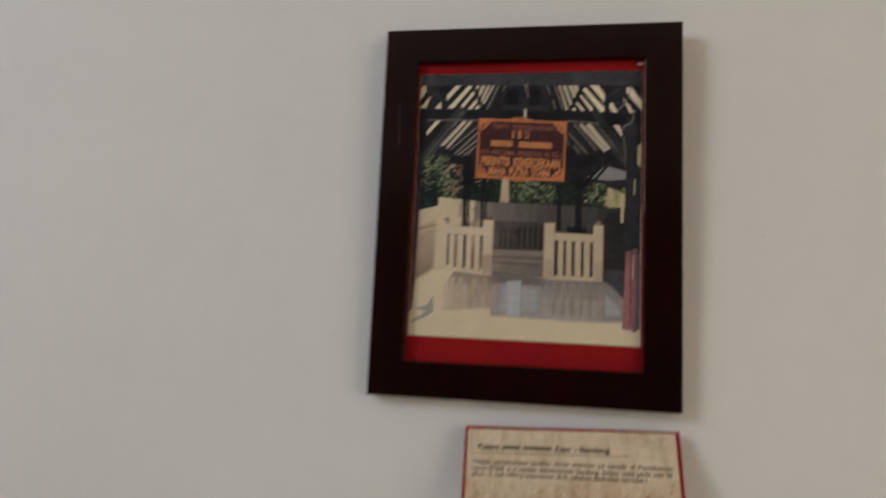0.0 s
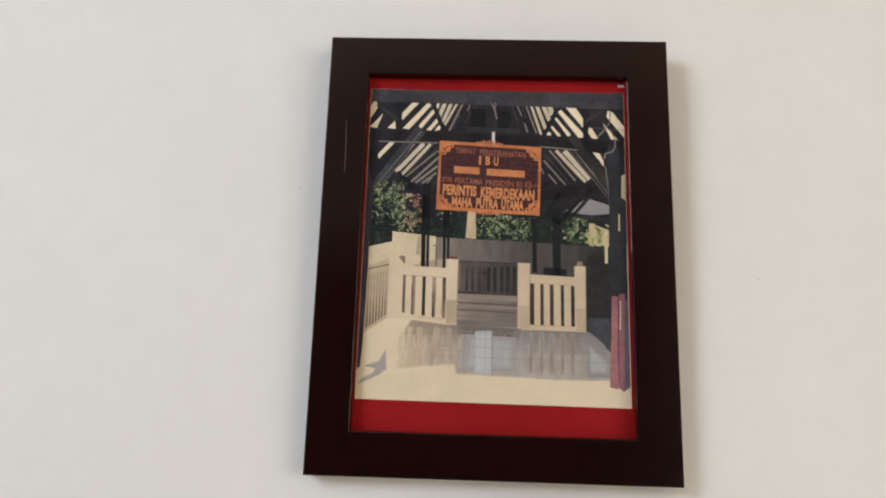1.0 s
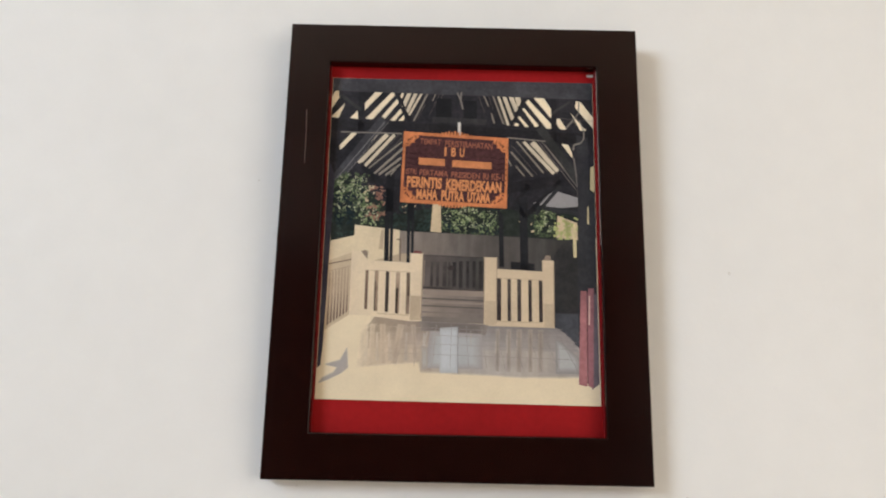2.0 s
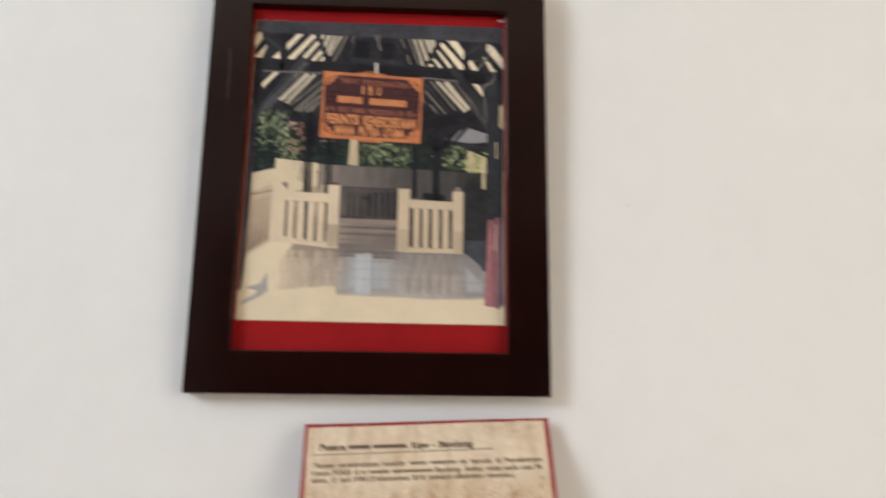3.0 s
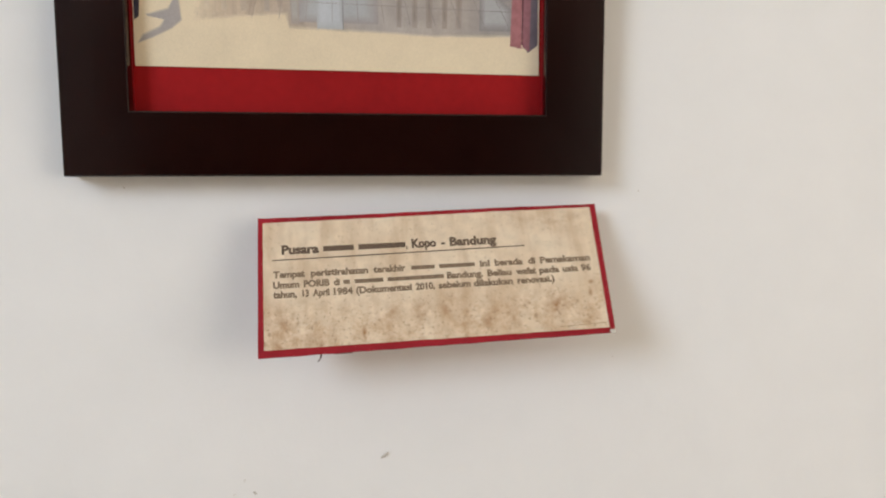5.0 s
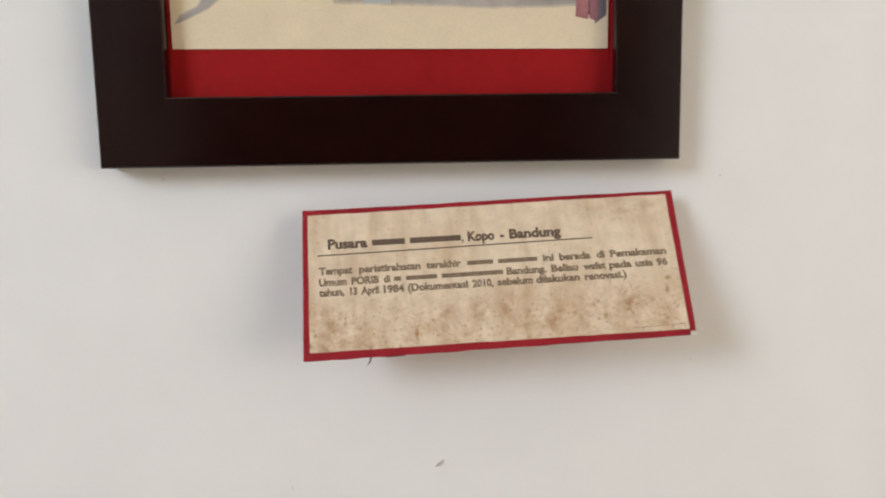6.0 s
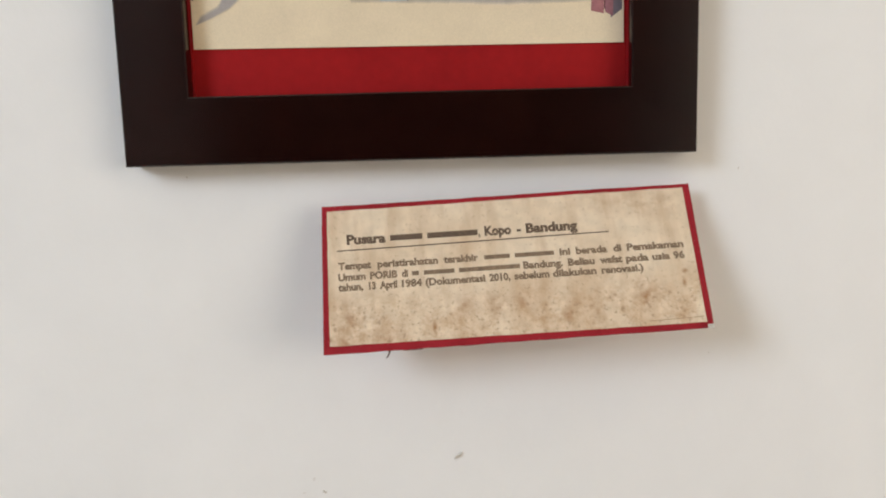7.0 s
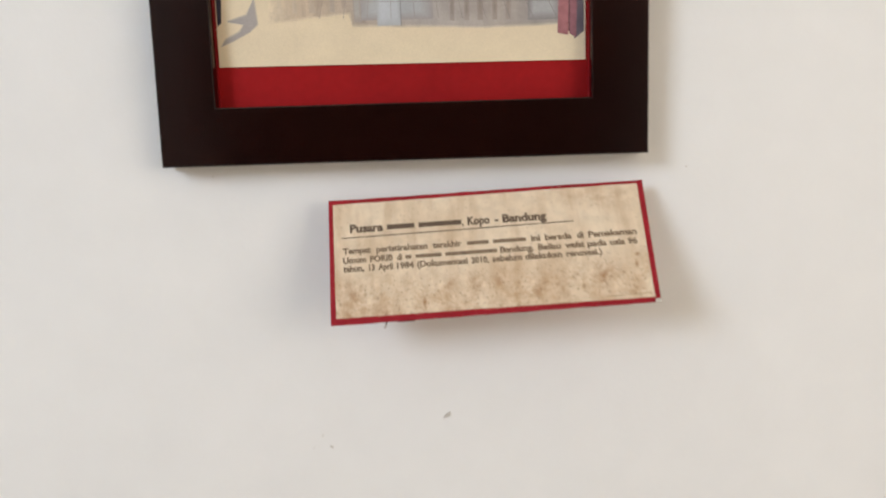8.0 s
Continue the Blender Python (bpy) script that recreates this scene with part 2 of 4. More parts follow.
def boxes(*pairs):
    bm = bmesh.new()
    for a, b in pairs:
        box(bm, a, b)
    bmesh.ops.recalc_face_normals(bm, faces=bm.faces)
    return bm


# ---- the room ----
W0, W1, BACK, TOP = -3.2, 2.1, -4.6, 4.0
tagged(link("wall_north", boxes(((W0 - 0.15, 0, 0), (W1 + 0.15, 0.15, TOP))), PAINT), "white painted plaster wall behind the picture", "wall", kind="structure")
# the south side opens, wide, on an unlit hall
HX0, HX1, HTOP, HALL = -1.45, 1.85, 2.66, BACK - 2.4
tagged(link("wall_south", boxes(((W0 - 0.15, BACK - 0.15, 0), (HX0, BACK, TOP)), ((HX1, BACK - 0.15, 0), (W1 + 0.15, BACK, TOP)), ((HX0, BACK - 0.15, HTOP), (HX1, BACK, TOP))), DARK_PAINT), "plain brown wall with a wide opening on a dark hall", "wall", kind="structure")
# hall walls and ceiling get their darkness from the near-black colour
tagged(link("wall_hall", boxes(((HX0 - 0.15, HALL - 0.15, 0), (HX1 + 0.15, HALL, HTOP + 0.1)), ((HX0 - 0.15, HALL, 0), (HX0, BACK - 0.15, HTOP)), ((HX1, HALL, 0), (HX1 + 0.15, BACK - 0.15, HTOP))), HALL_PAINT), "walls of the unlit hall, its darkness put into the paint", "wall", kind="structure")
tagged(link("floor_hall", boxes(((HX0 - 0.15, HALL - 0.15, -0.1), (HX1 + 0.15, BACK - 0.15, 0))), FLOOR_TILE), "plain floor of the unlit hall", "floor", kind="structure")
tagged(link("ceiling_hall", boxes(((HX0 - 0.15, HALL, HTOP), (HX1 + 0.15, BACK - 0.15, HTOP + 0.1))), HALL_PAINT), "ceiling of the unlit hall, its darkness put into the paint", "ceiling", kind="structure")
tagged(link("wall_west", boxes(((W0 - 0.15, BACK, 0), (W0, 0, 2.3)), ((W0 - 0.15, BACK, 3.9), (W0, 0, TOP)), ((W0 - 0.15, BACK, 2.3), (W0, -3.72, 3.9)), ((W0 - 0.15, -2.08, 2.3), (W0, 0, 3.9))), CREAM_PAINT), "plain cream wall with a high window opening", "wall", kind="structure")
tagged(link("wall_east", boxes(((W1, BACK, 2.4), (W1 + 0.15, 0, TOP)), ((W1, BACK, 0), (W1 + 0.15, 0, 1.16)), ((W1, BACK, 1.16), (W1 + 0.15, -2.48, 2.4)), ((W1, -0.92, 1.16), (W1 + 0.15, 0, 2.4))), CREAM_PAINT), "plain cream wall with a window opening", "wall", kind="structure")
tagged(link("floor", boxes(((W0 - 0.15, BACK - 0.15, -0.1), (W1 + 0.15, 0.15, 0))), FLOOR_TILE), "plain floor of the room", "floor", kind="structure")
tagged(link("ceiling", boxes(((W0 - 0.15, BACK - 0.15, TOP), (W1 + 0.15, 0.15, TOP + 0.1))), CEILING_PAINT), "plain cream ceiling", "ceiling", kind="structure")

# ---- the picture frame: 0.40 x 0.506 m, in its own axes (x, depth, z) before LEAN ----
FX0, FX1, FZ0, FZ1, RAIL, DEEP = 0.0, 0.4, 1.55, 2.056, 0.047, 0.020
picture = new("picture_frame")
picture.matrix_basis = LEAN @ pose(0.2, 0, FZ0)
tagged(picture, "dark brown lacquered wooden picture frame on the white wall", "picture frame")


def local(x, d, z):
    """A point of the picture's axes, from its base."""
    return (x - 0.2, d, z - FZ0)


# outer back, outer edge rounded, flat face falling slightly inward, inner lip, rebate
PROFILE = [(0.0, DEEP), (0.0, 0.0012), (0.0004, 0.0004), (0.0012, 0.0), (0.024, 0.0001), (0.0457, 0.0003), (0.0467, 0.0007), (RAIL, 0.0018), (RAIL, 0.0125), (0.040, 0.0125), (0.040, DEEP)]


def rail(side):
    """One mitred rail of the frame."""
    def corner(k, s):
        xs, zs = ((FX0, 1), (FX1, -1)), ((FZ0, 1), (FZ1, -1))
        ix, iz = ((0, 0), (1, 0), (1, 1), (0, 1))[k % 4]
        return xs[ix][0] + xs[ix][1] * s, zs[iz][0] + zs[iz][1] * s
    bm = bmesh.new()
    rows = []
    for k in (side, side + 1):
        rows.append([bm.verts.new(local(corner(k, s)[0], d, corner(k, s)[1])) for s, d in PROFILE])
    for i in range(len(PROFILE)):
        j = (i + 1) % len(PROFILE)
        bm.faces.new((rows[0][i], rows[0][j], rows[1][j], rows[1][i]))
    bm.faces.new(rows[0])
    bm.faces.new(rows[1][::-1])
    bmesh.ops.recalc_face_normals(bm, faces=bm.faces)
    return bm


for side in range(4):
    part("frame_rail", rail(side), LACQUER, picture)


def plate_box(x0, z0, x1, z1, d0, d1):
    return boxes((local(x0, d0, z0), local(x1, d1, z1)))


part("mount", plate_box(FX0 + 0.041, FZ0 + 0.041, FX1 - 0.041, FZ1 - 0.041, 0.0126, 0.0150), RED_MAT, picture, "red card mount behind the photograph")
part("backing_board", plate_box(FX0 + 0.041, FZ0 + 0.041, FX1 - 0.041, FZ1 - 0.041, 0.0151, 0.0185), TAPE, picture, "brown backing board")
# thin pale strip drawn in place of a glint on the inner lip
part("edge_strip", plate_box(FX1 - RAIL - 0.0004, 1.80, FX1 - RAIL - 0.00005, 2.004, 0.0030, 0.0036), EDGE_HIGHLIGHT, picture, "pale strip painted as the highlight on the inner edge")
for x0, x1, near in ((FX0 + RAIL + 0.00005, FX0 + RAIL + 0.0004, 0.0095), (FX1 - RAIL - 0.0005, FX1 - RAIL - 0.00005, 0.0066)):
    part("liner", plate_box(x0, FZ0 + RAIL, x1, FZ1 - RAIL, near, 0.01255), LINER_RED, picture, "red lining of the rebate, its colour darkened for shade")
part("tape_piece", plate_box(0.344, 2.002, 0.3515, 2.005, 0.0120, 0.0125), SPECK, picture, "pale scrap of tape")
bm = bmesh.new()
line = [(0.0235 + 0.0016 * math.sin(1.7 * i / 8) - 0.0004 * i / 8, 1.950 - 0.0080 * i) for i in range(9)]
for (xa, za), (xb, zb) in zip(line, line[1:]):
    w = 0.00028
    bm.faces.new([bm.verts.new(local(x, -0.00006, z)) for x, z in ((xa - w, za), (xb - w, zb), (xb + w, zb), (xa + w, za))])
part("scratch_mark", bm, SCRATCH, picture, "thin pale scratch in the lacquer")

# ---- the photograph: 301 x 365 mm, drawn in millimetres from its lower left corner ----
PX, PZ, PD = 0.0495, 1.6295, 0.0116
bm = bmesh.new()
front = [local(PX + x / 1000, PD, PZ + y / 1000) for x, y in ((-0.6, 0.8), (301.2, -1.0), (300.9, 364.2), (-0.2, 365.0))]
rim = [bm.verts.new(p) for p in front]
back = [bm.verts.new((x, y + 0.0006, z)) for x, y, z in front]
bm.faces.new(rim)
bm.faces.new(back[::-1])
for k in range(4):
    bm.faces.new((rim[k], back[k], back[(k + 1) % 4], rim[(k + 1) % 4]))
bmesh.ops.recalc_face_normals(bm, faces=bm.faces)
photo = part("photograph", bm, ink(217, 201, 170, 0.02, 30), picture, "colour photograph of a timber pavilion with white fences")


class Drawing:
    """Flat shapes of one kind in the print, at one level."""

    def __init__(self, level, joined=False):
        self.bm, self.depth, self.joined, self.pieces = bmesh.new(), PD - 0.00001 * level, joined, []

    def vert(self, x, y):
        return self.bm.verts.new(local(PX + min(max(x, 0.2), 300.6) / 1000, self.depth, PZ + min(max(y, 0.2), 364.8) / 1000))

    def poly(self, *pts):
        vs = [self.vert(x, y) for x, y in pts]
        area = sum(pts[i - 1][0] * pts[i][1] - pts[i][0] * pts[i - 1][1] for i in range(len(pts)))
        self.bm.faces.new(vs if area > 0 else vs[::-1])
        if not self.joined:
            self.pieces.append(self.bm)
            self.bm = bmesh.new()
        return self

    def rect(self, x0, y0, x1, y1):
        return self.poly((x0, y0), (x1, y0), (x1, y1), (x0, y1))

    def bar(self, x0, y0, x1, y1, w, w1=None):
        dx, dy = x1 - x0, y1 - y0
        far = math.hypot(dx, dy)
        nx, ny = -dy / far / 2, dx / far / 2
        e = w if w1 is None else w1
        return self.poly((x0 + nx * w, y0 + ny * w), (x0 - nx * w, y0 - ny * w), (x1 - nx * e, y1 - ny * e), (x1 + nx * e, y1 + ny * e))

    def leaves(self, rng, x0, y0, x1, y1, count, size):
        for _ in range(count):
            x, y, a = rng.uniform(x0, x1), rng.uniform(y0, y1), rng.uniform(0, 6.3)
            if ((x - (x0 + x1) / 2) / (x1 - x0)) ** 2 + ((y - (y0 + y1) / 2) / (y1 - y0)) ** 2 > rng.uniform(0.18, 0.42):
                continue
            if noise.noise((x / 6.5, y / 6.5, size)) < rng.uniform(-0.25, 0.25):
                continue
            s = size * rng.uniform(0.5, 1.3)
            self.poly(*[(x + s * r * math.cos(a + k * 1.2566), y + s * r * math.sin(a + k * 1.2566)) for k, r in enumerate((1, 0.6, 0.9, 0.7, 0.5))])
        return self

    def done(self, name, mat):
        if self.joined:
            return tagged(part(name, self.bm, mat, photo), kind="stuff")
        for piece in self.pieces:
            part(name, piece, mat, photo)


def feathered(name, level, steps, inner, outer, grow, *pts):
    """A shape whose rim runs out softly: nested copies from the outer colour to the inner one."""
    cx, cy = sum(p[0] for p in pts) / len(pts), sum(p[1] for p in pts) / len(pts)
    for k in range(steps):
        f = (k + 0.5) / steps
        colour = [int(a + (b - a) * f) for a, b in zip(outer, inner)]
        scaled = []
        for x, y in pts:
            far = math.hypot(x - cx, y - cy)
            g = 1 + grow * (1 - 2 * f) / far
            scaled.append((cx + (x - cx) * g, cy + (y - cy) * g))
        Drawing(level + 0.12 * k).poly(*scaled).done(name, ink(*colour, 0.05, 40))


# dark roof and the bright gaps between its boards
Drawing(1).rect(0, 180, 301, 365).done("printed_roof", ink(37, 36, 41, 0.3, 60))
gaps = Drawing(2)
gaps.poly((232.0, 345.8), (243.7, 345.6), (252.7, 331.7), (252.5, 320.1))
gaps.poly((223.1, 339.2), (226.5, 342.8), (252.4, 313.6), (252.3, 307.8), (246.9, 307.9))
gaps.poly((219.4, 330.9), (220.9, 332.8), (238.2, 311.6), (236.0, 309.5), (233.8, 309.7))
gaps.poly((214.3, 320.3), (216.5, 322.0), (226.8, 309.8), (222.9, 309.0))
gaps.poly((211.0, 314.5), (215.3, 312.7), (214.6, 309.9), (209.8, 310.3))
gaps.poly((281.5, 342.3), (287.0, 340.8), (300.9, 322.4), (300.5, 308.5), (280.2, 334.3))
gaps.poly((259.1, 319.8), (262.4, 320.3), (269.8, 307.8), (268.7, 306.6), (262.2, 307.6), (258.3, 314.4))
gaps.poly((275.2, 327.2), (292.7, 306.0), (285.1, 306.3))
gaps.poly((263.4, 289.9), (271.6, 288.7), (275.7, 279.2), (276.2, 272.4))
gaps.poly((-1.3, 342.9), (3.8, 350.1), (7.1, 349.0), (8.6, 340.8), (0.2, 327.4))
gaps.poly((0.0, 316.8), (15.4, 334.0), (8.7, 315.4))
gaps.poly((21.6, 315.7), (29.8, 325.1), (31.3, 314.8))
gaps.poly((38.0, 334.6), (51.5, 350.6), (59.8, 350.3), (38.4, 325.8))
gaps.poly((39.4, 315.4), (70.0, 350.6), (72.3, 344.8), (47.4, 314.7))
gaps.poly((58.0, 318.9), (74.7, 340.2), (77.0, 335.6), (61.4, 315.5))
gaps.poly((67.5, 313.8), (79.3, 328.6), (81.2, 324.1), (73.3, 313.5))
gaps.poly((77.2, 313.6), (82.8, 320.6), (84.4, 317.2), (83.0, 313.7))
gaps.poly((77.4, 341.4), (80.9, 350.4), (83.5, 349.8), (79.1, 337.9))
gaps.poly((11.3, 282.4), (24.5, 298.1), (30.9, 297.6), (12.6, 276.8))
gaps.done("printed_sky", ink(228, 213, 182, 0.06, 40))
fine_gaps = Drawing(2)
fine_gaps.bar(213.3, 346.7, 216.5, 335.1, 6.0).bar(205.6, 347.5, 213.2, 328.4, 5.0).bar(197.9, 347.5, 208.4, 317.9, 4.4).bar(191.3, 347.3, 203.3, 310.8, 3.0)
fine_gaps.bar(230.4, 290.8, 259.1, 256.7, 6.7, 4.4).bar(220.6, 291.2, 254.7, 253.9, 4.0).bar(89.6, 349.9, 81.9, 329.9, 4.7).bar(97.2, 350.1, 86.6, 324.2, 4.0)
fine_gaps.bar(103.8, 349.1, 89.3, 320.8, 2.7).bar(52.4, 296.9, 34.7, 273.9, 4.7, 2.7).bar(65.2, 296.8, 34.1, 261.5, 5.0).bar(73.2, 296.3, 40.0, 257.2, 3.7)
fine_gaps.done("printed_roof_gap", ink(204, 191, 166, 0.1, 60))
dim_gaps = Drawing(2)
dim_gaps.bar(185.2, 347.2, 197.9, 312.3, 2.0).bar(174.2, 348.5, 180.4, 333.5, 1.7).bar(183.7, 324.9, 187.4, 312.7, 1.7).bar(213.0, 291.5, 242.9, 254.8, 2.0)
dim_gaps.bar(206.5, 278.8, 231.0, 250.1, 2.0).bar(211.8, 262.0, 221.4, 250.5, 1.7).bar(202.1, 270.8, 206.8, 261.9, 1.3).bar(242.3, 291.0, 275.1, 249.9, 1.0)
dim_gaps.bar(110.4, 348.8, 94.9, 314.0, 2.0).bar(119.1, 348.3, 116.0, 338.9, 1.3).bar(82.6, 288.5, 43.3, 253.9, 1.7).bar(83.5, 280.6, 51.0, 248.5, 2.7)
dim_gaps.bar(82.1, 269.3, 57.3, 248.6, 2.7).bar(81.3, 261.4, 64.7, 248.1, 2.3).bar(76.1, 255.7, 70.4, 248.2, 1.7)
dim_gaps.done("printed_dim_gap", ink(138, 131, 118, 0.15, 60))
rafters = Drawing(2)
for x0, y0, x1, y1 in ((124, 348, 113, 322), (128, 348, 121, 332), (107, 334, 99, 316), (168, 348, 176, 326), (180, 347, 186, 330), (190, 330, 197, 312), (218, 292, 247, 257), (226, 292, 252, 260), (246, 291, 272, 257), (60, 297, 36, 268), (78, 297, 47, 260), (82, 293, 60, 268), (207, 287, 236, 252), (203, 281, 213, 268)):
    rafters.bar(x0, y0, x1, y1, 0.8, 0.5)
rafters.done("printed_rafter_edge", ink(92, 87, 82, 0.2, 60))
thin = Drawing(15.6)
thin.bar(12.3, 298.7, 82.4, 298.1, 1.7).bar(144.2, 349.7, 148.0, 340.8, 2.0).bar(149.2, 350.3, 148.0, 340.8, 2.0).bar(148.0, 341.3, 151.0, 329.2, 2.0)
thin.bar(268.7, 308.4, 276.6, 317.2, 2.0).bar(276.6, 317.2, 283.8, 326.7, 1.7).bar(283.8, 326.7, 284.8, 340.7, 1.3).bar(284.3, 318.5, 289.5, 307.1, 1.3)
thin.bar(289.5, 307.1, 289.6, 296.7, 1.7).bar(289.6, 296.7, 285.8, 290.9, 1.7).bar(285.8, 290.9, 278.1, 288.9, 2.0).bar(278.1, 288.9, 276.9, 282.0, 2.0)
thin.bar(202.2, 295.8, 245.6, 292.3, 1.7)
thin.done("printed_wire", ink(126, 121, 112, 0.15, 60))
Drawing(3).bar(4, 350, 296, 345, 0.8).bar(243, 322, 300, 318, 0.5).done("printed_wire", ink(104, 100, 96, 0.15, 60))
beams = Drawing(4)
beams.poly((0, 301), (86, 297), (202, 293), (296, 289), (299, 302), (85, 312), (0, 314))
beams.rect(31, 300, 38, 349).rect(252.5, 292, 258.5, 345).bar(75, 349, 90, 313, 3).bar(221, 343, 206, 308, 3)
beams.bar(30, 246, 84, 238, 9).bar(36, 262, 72, 216, 4).bar(203, 236, 262, 246, 12).bar(262, 246, 226, 205, 5).bar(226, 240, 200, 200, 5)
beams.done("printed_beam", ink(32, 31, 35, 0.25, 60))
Drawing(4).rect(120, 319, 138, 342).rect(152, 318, 167, 340).done("printed_roof_hole", ink(27, 26, 30, 0.2, 60))
Drawing(4).bar(116, 316, 178, 314, 7).done("printed_tie_beam", ink(46, 46, 49, 0.25, 60))
lit = Drawing(5)
lit.poly((0, 349), (296, 344), (300, 344), (300, 365), (0, 365))
lit.bar(6, 238, 60, 315, 11)
lit.done("printed_brace", ink(65, 64, 67, 0.2, 40))
Drawing(5).bar(239, 309, 298, 224, 10).bar(8, 345, 34, 326, 4).bar(253, 326, 274, 341, 3).done("printed_brace", ink(49, 49, 52, 0.2, 40))
Drawing(6).bar(147, 313, 147.4, 294, 3.4).done("printed_hook", ink(205, 200, 190))
edges = Drawing(6)
edges.bar(1, 231, 62, 312, 1.0).bar(12, 236, 66, 312, 0.7)
edges.done("printed_edge", ink(120, 118, 116))
Drawing(6).bar(243, 290, 297, 217, 1.0).bar(237, 292, 279, 236, 0.8).bar(277.6, 273, 281.8, 236, 1.8).bar(281.5, 236, 282.5, 212, 2.2).done("printed_lit_edge", ink(112, 106, 100))

# garden behind
Drawing(6).poly((7, 170), (7, 240), (20, 250), (66, 214), (66, 200), (130, 214), (203, 212), (226, 206), (279, 208), (279, 176)).done("printed_garden", ink(33, 37, 36, 0.3, 120))
rng = random.Random(4)
Drawing(7, True).leaves(rng, 6, 196, 48, 250, 900, 1.6).leaves(rng, 126, 178, 196, 216, 900, 1.5).leaves(rng, 232, 180, 256, 216, 380, 1.5).leaves(rng, 40, 188, 66, 222, 120, 1.9).done("printed_foliage", ink(82, 96, 68, 0.35, 150))
Drawing(8, True).leaves(rng, 10, 205, 46, 246, 460, 1.2).leaves(rng, 128, 184, 192, 214, 560, 1.2).leaves(rng, 234, 184, 254, 212, 110, 1.4).leaves(rng, 34, 186, 58, 216, 60, 1.8).done("printed_leaf", ink(142, 156, 112, 0.3, 150))
Drawing(8.4, True).leaves(rng, 8, 204, 48, 248, 420, 1.0).leaves(rng, 132, 188, 190, 213, 260, 0.9).leaves(rng, 236, 186, 254, 210, 80, 1.0).leaves(rng, 36, 190, 60, 214, 60, 1.1).done("printed_leaf_glint", ink(186, 190, 156, 0.2, 150))
Drawing(8.7, True).leaves(rng, 4, 190, 34, 226, 300, 2.0).leaves(rng, 128, 176, 150, 200, 90, 1.8).leaves(rng, 160, 176, 194, 194, 110, 1.6).leaves(rng, 30, 226, 50, 246, 60, 1.4).done("printed_leaf_shade", ink(27, 35, 40, 0.3, 100))
Drawing(7, True).leaves(rng, 44, 196, 68, 236, 200, 2.2).done("printed_bush", ink(158, 118, 100, 0.3, 100))
Drawing(6.5, True).leaves(rng, 74, 176, 120, 222, 260, 2.4).leaves(rng, 6, 176, 40, 200, 160, 2.2).done("printed_shrub", ink(40, 52, 50, 0.3, 100))
Drawing(8).poly((117, 184), (129, 183), (128, 216), (119, 216)).poly((258, 205), (280, 197), (280, 178), (256, 180)).done("printed_trunk", ink(205, 186, 152, 0.15, 40))
Drawing(8, True).leaves(rng, 42, 212, 54, 236, 60, 2.2).leaves(rng, 84, 204, 100, 218, 36, 1.8).leaves(rng, 214, 176, 232, 200, 30, 1.8).done("printed_gap", ink(204, 184, 150, 0.15, 40))
Drawing(9, True).leaves(rng, 254, 176, 282, 204, 190, 2.2).done("printed_pale_leaf", ink(176, 182, 120, 0.2, 80))
Drawing(9).poly((229, 217), (256, 234), (282, 226), (282, 216), (262, 214)).done("printed_eave", ink(150, 148, 146, 0.1, 30))
Drawing(10).bar(228, 216, 284, 207, 5).bar(234, 206, 262, 240, 4).done("printed_strut", ink(40, 40, 44))

# walls of the yard
Drawing(10).poly((5, 130), (5, 171), (33, 178), (33, 190), (44, 189), (83, 185), (83, 130)).done("printed_sunlit_wall", ink(212, 195, 163, 0.08, 40))
Drawing(11).poly((48, 148), (83, 158), (110, 160), (110, 146), (48, 144)).bar(64, 185, 63, 163, 3, 5).done("printed_wall_stain", ink(186, 168, 141, 0.1, 60))
Drawing(10).poly((83, 184), (180, 181), (276, 177), (281, 118), (83, 118)).done("printed_back_wall", graded(1, ((83, (152, 141, 128)), (112, (122, 114, 105)), (150, (103, 97, 91)), (195, (77, 73, 70)), (240, (67, 65, 63)), (276, (54, 53, 53))), 90, 14, 0.8, 1.16))
Drawing(12).poly((110, 119), (110, 158), (177, 156), (177, 118)).done("printed_rear_gate", graded(1, ((110, (96, 89, 84)), (135, (84, 79, 75)), (160, (70, 67, 65)), (177, (58, 56, 55))), 120, 40, 0.86, 1.14))
rear = Drawing(13)
for x, w, low, high in ((149.3, 3.8, 122, 151), (157.2, 3.2, 122, 151.4), (164, 3.6, 122, 151.4), (171.1, 4.0, 121, 151.5), (142.3, 3.8, 123, 150)):
    rear.rect(x, low, x + w, high)
rear.done("printed_rear_slot", ink(42, 40, 41, 0.25, 60))
faint = Drawing(13)
for x, w in ((118, 3.0), (124.5, 3.2), (131.5, 4.4), (137.6, 2.0)):
    faint.rect(x, 123, x + w, 150)
faint.bar(110, 157, 177, 155.6, 1.2).bar(110.5, 121, 177, 119.6, 3.0)
faint.done("printed_rear_slat", ink(68, 63, 60, 0.2, 60))
Drawing(14).poly(*[(140.7 + 4 * math.cos(a * 0.785), 143.6 + 3 * math.sin(a * 0.785)) for a in range(8)]).done("printed_lock", ink(46, 41, 42))
Drawing(14).bar(111.5, 152, 111, 124, 1.4).done("printed_gate_edge", ink(128, 116, 104))
Drawing(13).poly((109, 84), (110, 120), (177, 118.5), (177, 83)).done("printed_step", graded(1, ((109, (150, 138, 124)), (140, (131, 121, 111)), (177, (117, 109, 102))), 50, 90, 0.9, 1.1))
Drawing(14).poly((110, 119.5), (176.5, 118.3), (176.5, 112), (110, 113.5)).poly((110, 107), (176.5, 105.5), (176.5, 103.5), (110, 104.6)).done("printed_tread", ink(146, 134, 121, 0.08, 50))
